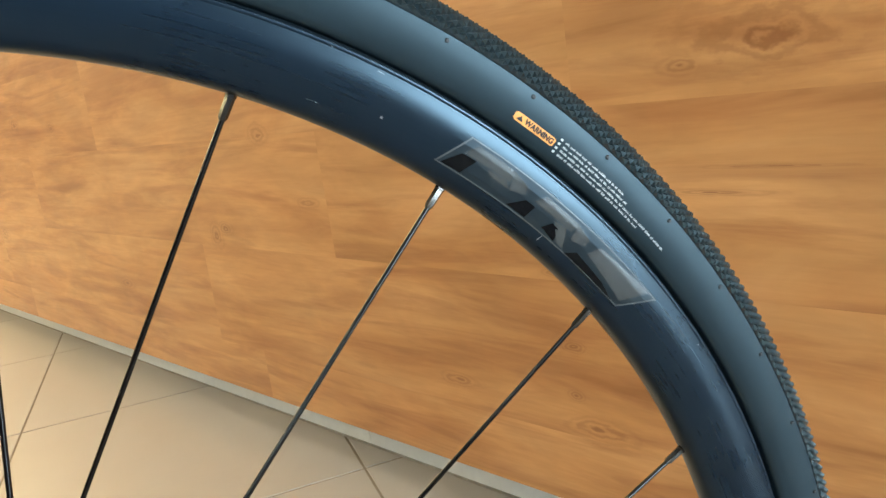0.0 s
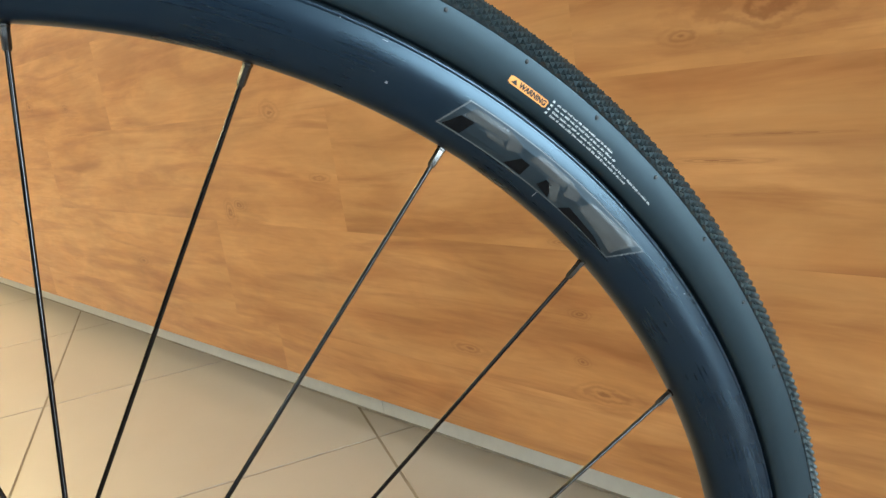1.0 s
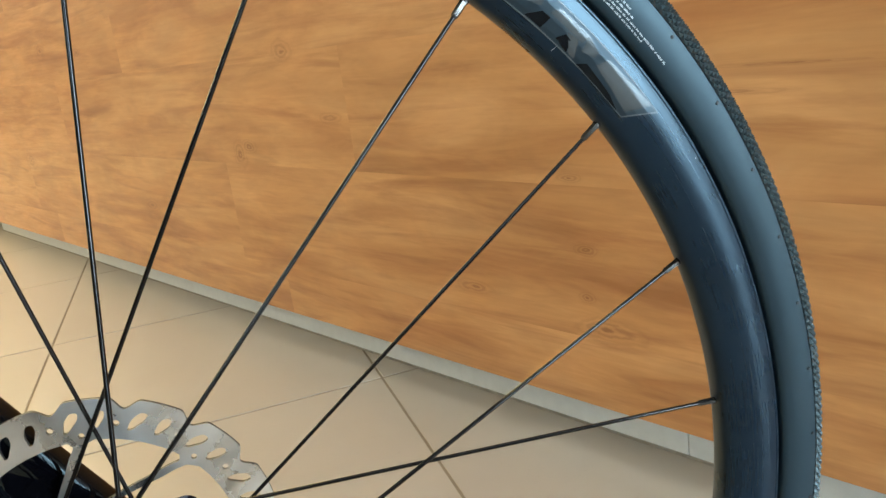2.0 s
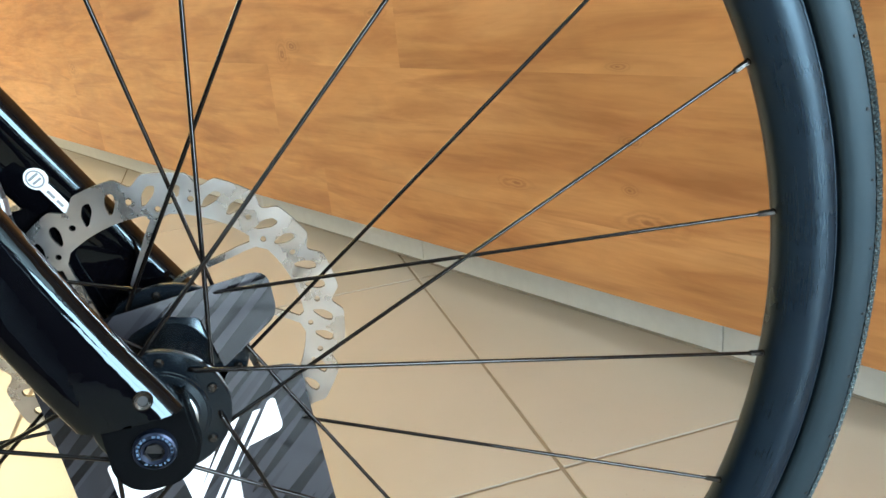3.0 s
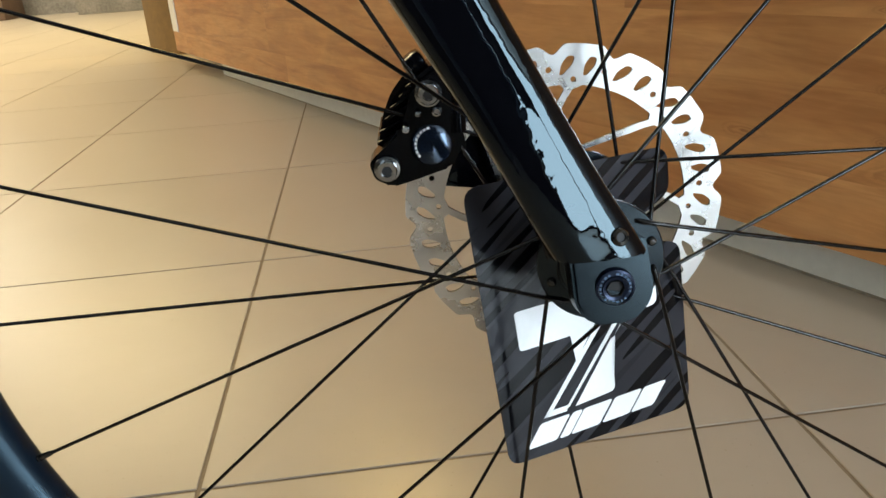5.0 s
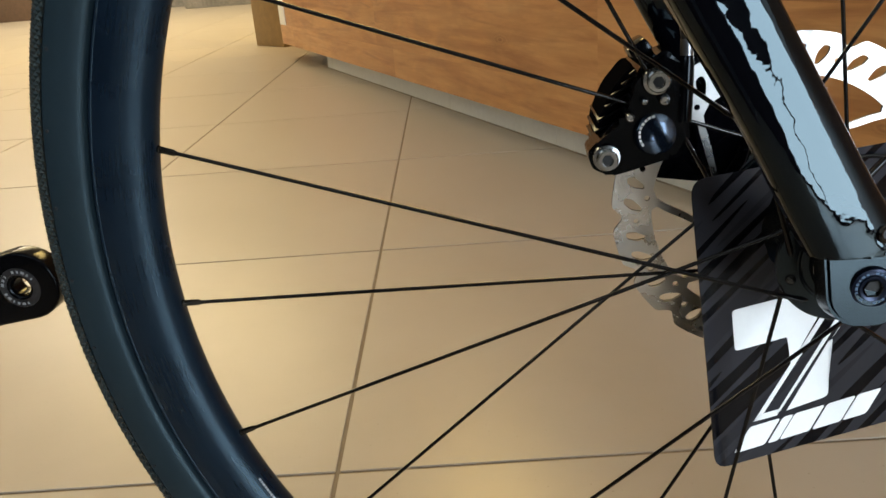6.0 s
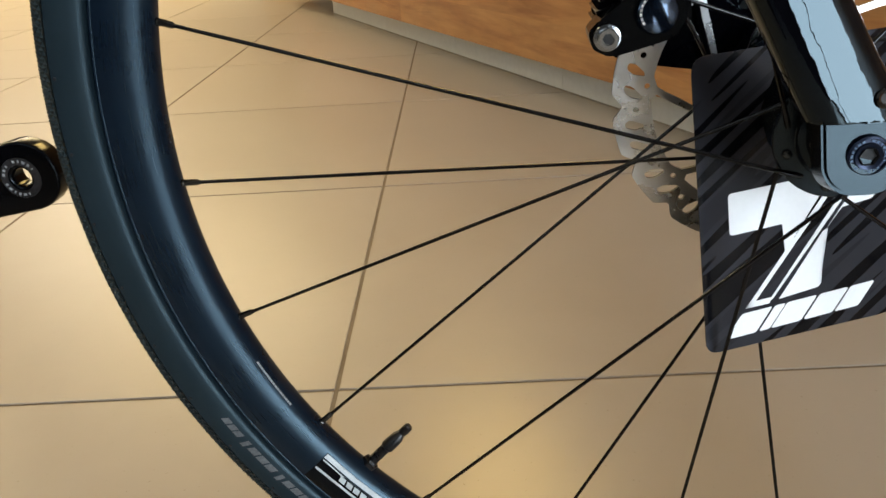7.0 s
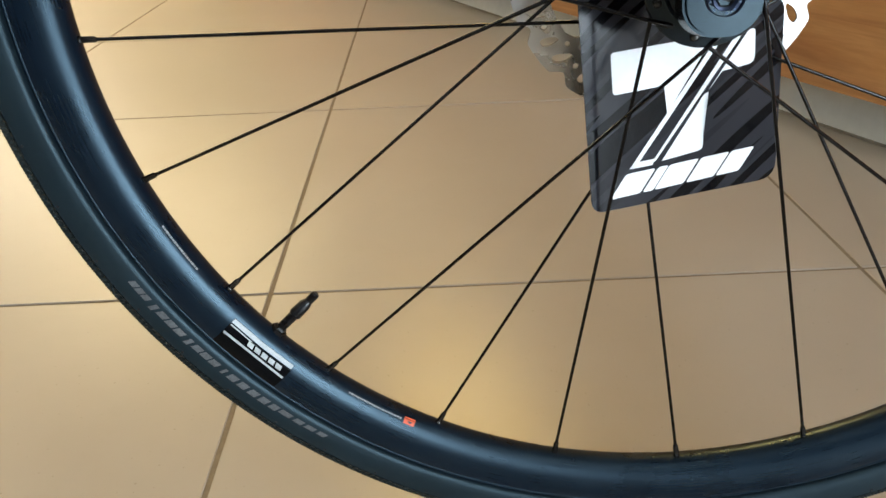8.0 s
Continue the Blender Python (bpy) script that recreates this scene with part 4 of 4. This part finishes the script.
# small scuffs on the rim
bm = bmesh.new()
for d, r, w, h in ((56.0, 0.3020, 0.22, 0.0008), (60.2, 0.3160, 0.10, 0.0016), (42.3, 0.2962, 0.07, 0.0024), (27.9, 0.3145, 0.10, 0.0006), (48.2, 0.2985, 0.08, 0.0004), (57.3, 0.3150, 0.5, 0.0002)):
    patch(bm, RIM_SIDE, [(d, r), (d - w * 0.3, r + h), (d - w * 0.8, r + h), (d - w, r)], 0.00025, 1, 1)
tagged(part("scuffs", bm, plain("bare_scuff", (0.22, 0.23, 0.24), 0.4), rim, smooth=None), kind="stuff")


# valve
def valve():
    inward = (polar(0.26, -137.8, 0.007) - polar(0.2925, -137.8, 0.002)).normalized()
    base = polar(0.2935, -137.8, 0.002)
    bm = tube(bmesh.new(), [base, base + inward * 0.0030, base + inward * 0.0031, base + inward * 0.0045], [0.0052, 0.0052, 0.0040, 0.0036], 6)
    nut = part("valve", bm, SATIN, bicycle, "black presta valve with lock nut and cap", smooth=20)
    bm = tube(bmesh.new(), [base + inward * d for d in (0.004, 0.0150, 0.0155)], [0.0030, 0.0030, 0.0026], 14)
    part("stem", bm, SATIN, nut)
    bm = tube(bmesh.new(), [base + inward * d for d in (0.0150, 0.0160, 0.0245, 0.0280, 0.0285, 0.0335, 0.0345)], [0.0032, 0.0040, 0.0037, 0.0023, 0.0026, 0.0026, 0.0018], 14)
    part("cap", bm, SATIN, nut)


valve()

# ---- printed card on the hub ----
CU = Vector((0.9509, 0.3096, 0)).normalized()
CV = Vector((-0.0315, 0.0968, 0.9948)).normalized()
CN = CU.cross(CV).normalized()
CARD_M = Matrix(((CU.x, -CN.x, CV.x, 0), (CU.y, -CN.y, CV.y, 0.008), (CU.z, -CN.z, CV.z, 0.3485), (0, 0, 0, 1)))


def hang_card():
    tag = new("hang_card")
    tag.matrix_world = CARD_M
    tagged(tag, "charcoal striped printed card with white emblem, hung on the hub", "tag")
    out = [(-0.0568, 0.0268), (-0.0457, -0.1150), (0.0600, -0.1105), (0.0557, -0.0188), (0.0230, -0.0112), (0.0160, -0.0190), (0.0, -0.0235), (-0.0170, -0.0170), (-0.0230, 0.0), (-0.0150, 0.0180), (0.0, 0.0225), (0.0155, 0.0170), (0.0212, -0.0090), (0.0505, 0.0078), (0.0500, 0.0308)]
    bm = flat_mesh([rounded(out, [0.008, 0.007, 0.010, 0.006, 0.0, 0.003, 0.004, 0.004, 0.004, 0.004, 0.004, 0.002, 0.0, 0.006, 0.009])], 0.0006)
    sheet = part("sheet", bm, CARD, tag, "charcoal card with slanting grey bands", smooth=None)

    def print_shape(name, outlines, label):
        bm = bmesh.new()
        for pts, r in outlines:
            prism(bm, rounded(pts, r, 4), -0.00045, -0.00025)
        bmesh.ops.triangulate(bm, faces=bm.faces)
        part(name, bm, WHITE, tag, label, smooth=None)

    print_shape("emblem_bar", [([(-0.0372, -0.0358), (0.0175, -0.0325), (-0.0060, -0.0685), (-0.0083, -0.0542), (-0.0356, -0.0560)], [0.002, 0.0, 0.0, 0.0005, 0.002])], "white emblem bar")
    print_shape("emblem_slash", [
        ([(-0.0257, -0.0942), (-0.0225, -0.0938), (0.0225, -0.0345), (0.0195, -0.0340)], 0.0),
        ([(-0.0257, -0.0942), (-0.0130, -0.0936), (-0.0118, -0.0905), (-0.0235, -0.0912)], 0.0),
        ([(-0.0138, -0.0930), (-0.0112, -0.0915), (0.0325, -0.0345), (0.0290, -0.0345)], 0.0)], "white emblem slash outline")
    print_shape("emblem_foot", [
        ([(-0.0078, -0.0922), (0.0152, -0.0893), (0.0146, -0.0650), (0.0165, -0.0600), (0.0140, -0.0610)], [0.0, 0.003, 0.0, 0.0, 0.0]),
        ([(0.0165, -0.0590), (0.0235, -0.0505), (0.0415, -0.0482), (0.0403, -0.0305), (0.0365, -0.0322)], [0.0, 0.0, 0.004, 0.003, 0.0])], "white emblem foot")
    # five leaning blocks in place of the maker's name
    a, b = Vector((-0.0360, -0.1088)), Vector((0.0372, -0.1036))
    way = b - a
    lean, tall = Vector((0.0085, 0.0)), Vector((0.0, 0.0122))
    for f0, f1 in ((0.0, 0.225), (0.245, 0.325), (0.335, 0.560), (0.580, 0.800), (0.815, 1.0)):
        p, q = a + way * f0, a + way * f1
        print_shape("name_block", [([tuple(p), tuple(q), tuple(q + lean + tall), tuple(p + lean + tall)], 0.0016)], "white leaning block")


hang_card()

# ---- far end of the wooden wall, and what stands behind it ----
arc = [(WALL_END + 0.004, -OVERHANG)]
for j in range(9):
    a = radians(90 + 90 * j / 8)
    arc.append((WALL_END + 0.11 * math.cos(a), 0.112 - OVERHANG - 0.11 * math.sin(a)))
arc += [(WALL_END - 0.11, 0.42), (WALL_END + 0.004, 0.42)]
bm = bmesh.new()
lo = [bm.verts.new(WALL_M @ Vector((x, y, WOOD_FOOT))) for x, y in arc]
hi = [bm.verts.new(WALL_M @ Vector((x, y, COUNTER_H))) for x, y in arc]
bm.faces.new(lo)
bm.faces.new(hi[::-1])
for i in range(len(arc)):
    j = (i + 1) % len(arc)
    bm.faces.new((lo[i], lo[j], hi[j], hi[i]))
tagged(mesh_object("wall_corner", bm, WOOD, None, "", 40), "rounded wooden end of the panelled wall", "wall", kind="structure")
bm = box(bmesh.new(), (0.10, 0.004, 0.9), WALL_M @ pose(WALL_END + 0.06, -OVERHANG - 0.0025, 0.62), 0.001, 1)
tagged(mesh_object("paper_strip", bm, WHITE), "white paper strip fixed to the wooden wall", "paper")


def post():
    ob = thing("display_post", (-1.41, 4.30, 0), "brown wooden display post with a pale edge", "post")
    m = Matrix.Rotation(radians(-43), 4, "Z")
    part("body", box(bmesh.new(), (0.30, 0.16, 1.9), m @ pose(0, 0, 0.95), 0.006, 2), plain("brown_post", (0.24, 0.155, 0.065), 0.5, grain=0.25, scale=25), ob)
    part("edge_strip", box(bmesh.new(), (0.03, 0.02, 1.6), m @ pose(-0.150, -0.0915, 1.10), 0.002, 1), WHITE, ob, "pale edge strip")


post()


def low_shelf(x, y, w, h, tone, label):
    ob = thing("display_stand", (x, y, 0), label, "display stand")
    part("plinth", box(bmesh.new(), (w, 0.5, h), pose(0, 0, h / 2), 0.01, 2), tone, ob)
    part("top_board", box(bmesh.new(), (w + 0.06, 0.56, 0.03), pose(0, 0, h + 0.015), 0.004, 2), STONE, ob)


low_shelf(-3.0, 9.15, 1.5, 0.42, STONE, "dark grey low display stand by the far wall")
low_shelf(-5.4, 9.15, 1.7, 0.34, plain("brown_board", (0.12, 0.075, 0.05), 0.6, grain=0.3, scale=30), "dark brown low display stand by the far wall")

# ---- floor tiles, skirting pieces and wall boards ----
PITCH, TILE_TURN = 0.603, radians(3.8)
TILE_AT = Vector((-0.313, 0.2965, 0))
tile_bm = box(bmesh.new(), (PITCH - 0.0048, PITCH - 0.0048, 0.010), pose(0, 0, -0.005), 0.0004, 1)
tile_me = bpy.data.meshes.new("floor_tile")
tile_bm.to_mesh(tile_me)
tile_bm.free()
tile_me.materials.append(TILE)
for i in range(-14, 7):
    for j in range(-9, 16):
        c = TILE_AT + Matrix.Rotation(TILE_TURN, 3, "Z") @ Vector(((i + 0.5) * PITCH, (j + 0.5) * PITCH, 0))
        if not (-8.0 < c.x < 4.1 and -4.6 < c.y < 9.5):
            continue
        ob = new("floor_tile", tile_me)
        ob.parent = floor
        ob.location = c + Vector((0, 0, random.uniform(-0.0003, 0.0)))
        ob.rotation_euler = (0, 0, TILE_TURN + random.choice((0, 1, 2, 3)) * math.pi / 2)

# boards on the wall
BOARD_H, BOARD_L = 0.193, 1.285
board_me = {}


def board(s0, s1, z0, z1):
    key = (round(s1 - s0, 4), round(z1 - z0, 4))
    if key not in board_me:
        bm = box(bmesh.new(), (s1 - s0, 0.012, z1 - z0), pose(0, 0.006, 0))
        me = bpy.data.meshes.new("board")
        bm.to_mesh(me)
        bm.free()
        me.materials.append(WOOD)
        board_me[key] = me
    ob = new("board", board_me[key])
    ob.parent = wall_east
    ob.matrix_world = WALL_M @ pose((s0 + s1) / 2, -OVERHANG, (z0 + z1) / 2)


for row in range(-1, 7):
    z0, z1 = max(WOOD_FOOT, 0.557 + (row - 2) * BOARD_H), min(COUNTER_H, 0.557 + (row - 1) * BOARD_H)
    if z1 - z0 < 0.02:
        continue
    s = -0.210 + (0.40, 0.82, 0.0, 0.55)[row % 4] - 4 * BOARD_L
    while s < WALL_FAR:
        a, b = max(s, WALL_END), min(s + BOARD_L, WALL_FAR)
        if b - a > 0.03:
            board(a, b, z0, z1)
        s += BOARD_L

# skirting of ceramic strips
strip_me = {}
for s0, s1 in [(-3.23, -3.161)] + [(-0.158 + 0.6 * i, -0.158 + 0.6 * (i + 1)) for i in range(-5, 5)]:
    s1 = min(s1, WALL_FAR)
    key = round(s1 - s0, 3)
    if key not in strip_me:
        bm = box(bmesh.new(), (s1 - s0 - 0.0015, 0.008, WOOD_FOOT - 0.004), pose(0, 0.0042, WOOD_FOOT / 2 + 0.001), 0.0012, 2)
        me = bpy.data.meshes.new("skirting_tile")
        bm.to_mesh(me)
        bm.free()
        me.materials.append(SKIRT)
        strip_me[key] = me
    ob = new("skirting_tile", strip_me[key])
    ob.parent = wall_east
    ob.matrix_world = WALL_M @ pose((s0 + s1) / 2, 0, 0)

bm = box(bmesh.new(), (WALL_FAR + 3.23, 0.0094, 0.0034), WALL_M @ pose((WALL_FAR - 3.23) / 2, 0.0032, 0.0019))
mesh_object("skirting_joint", bm, plain("skirting_grout", (0.34, 0.30, 0.25), 0.9, grain=0.4, scale=60), wall_east)
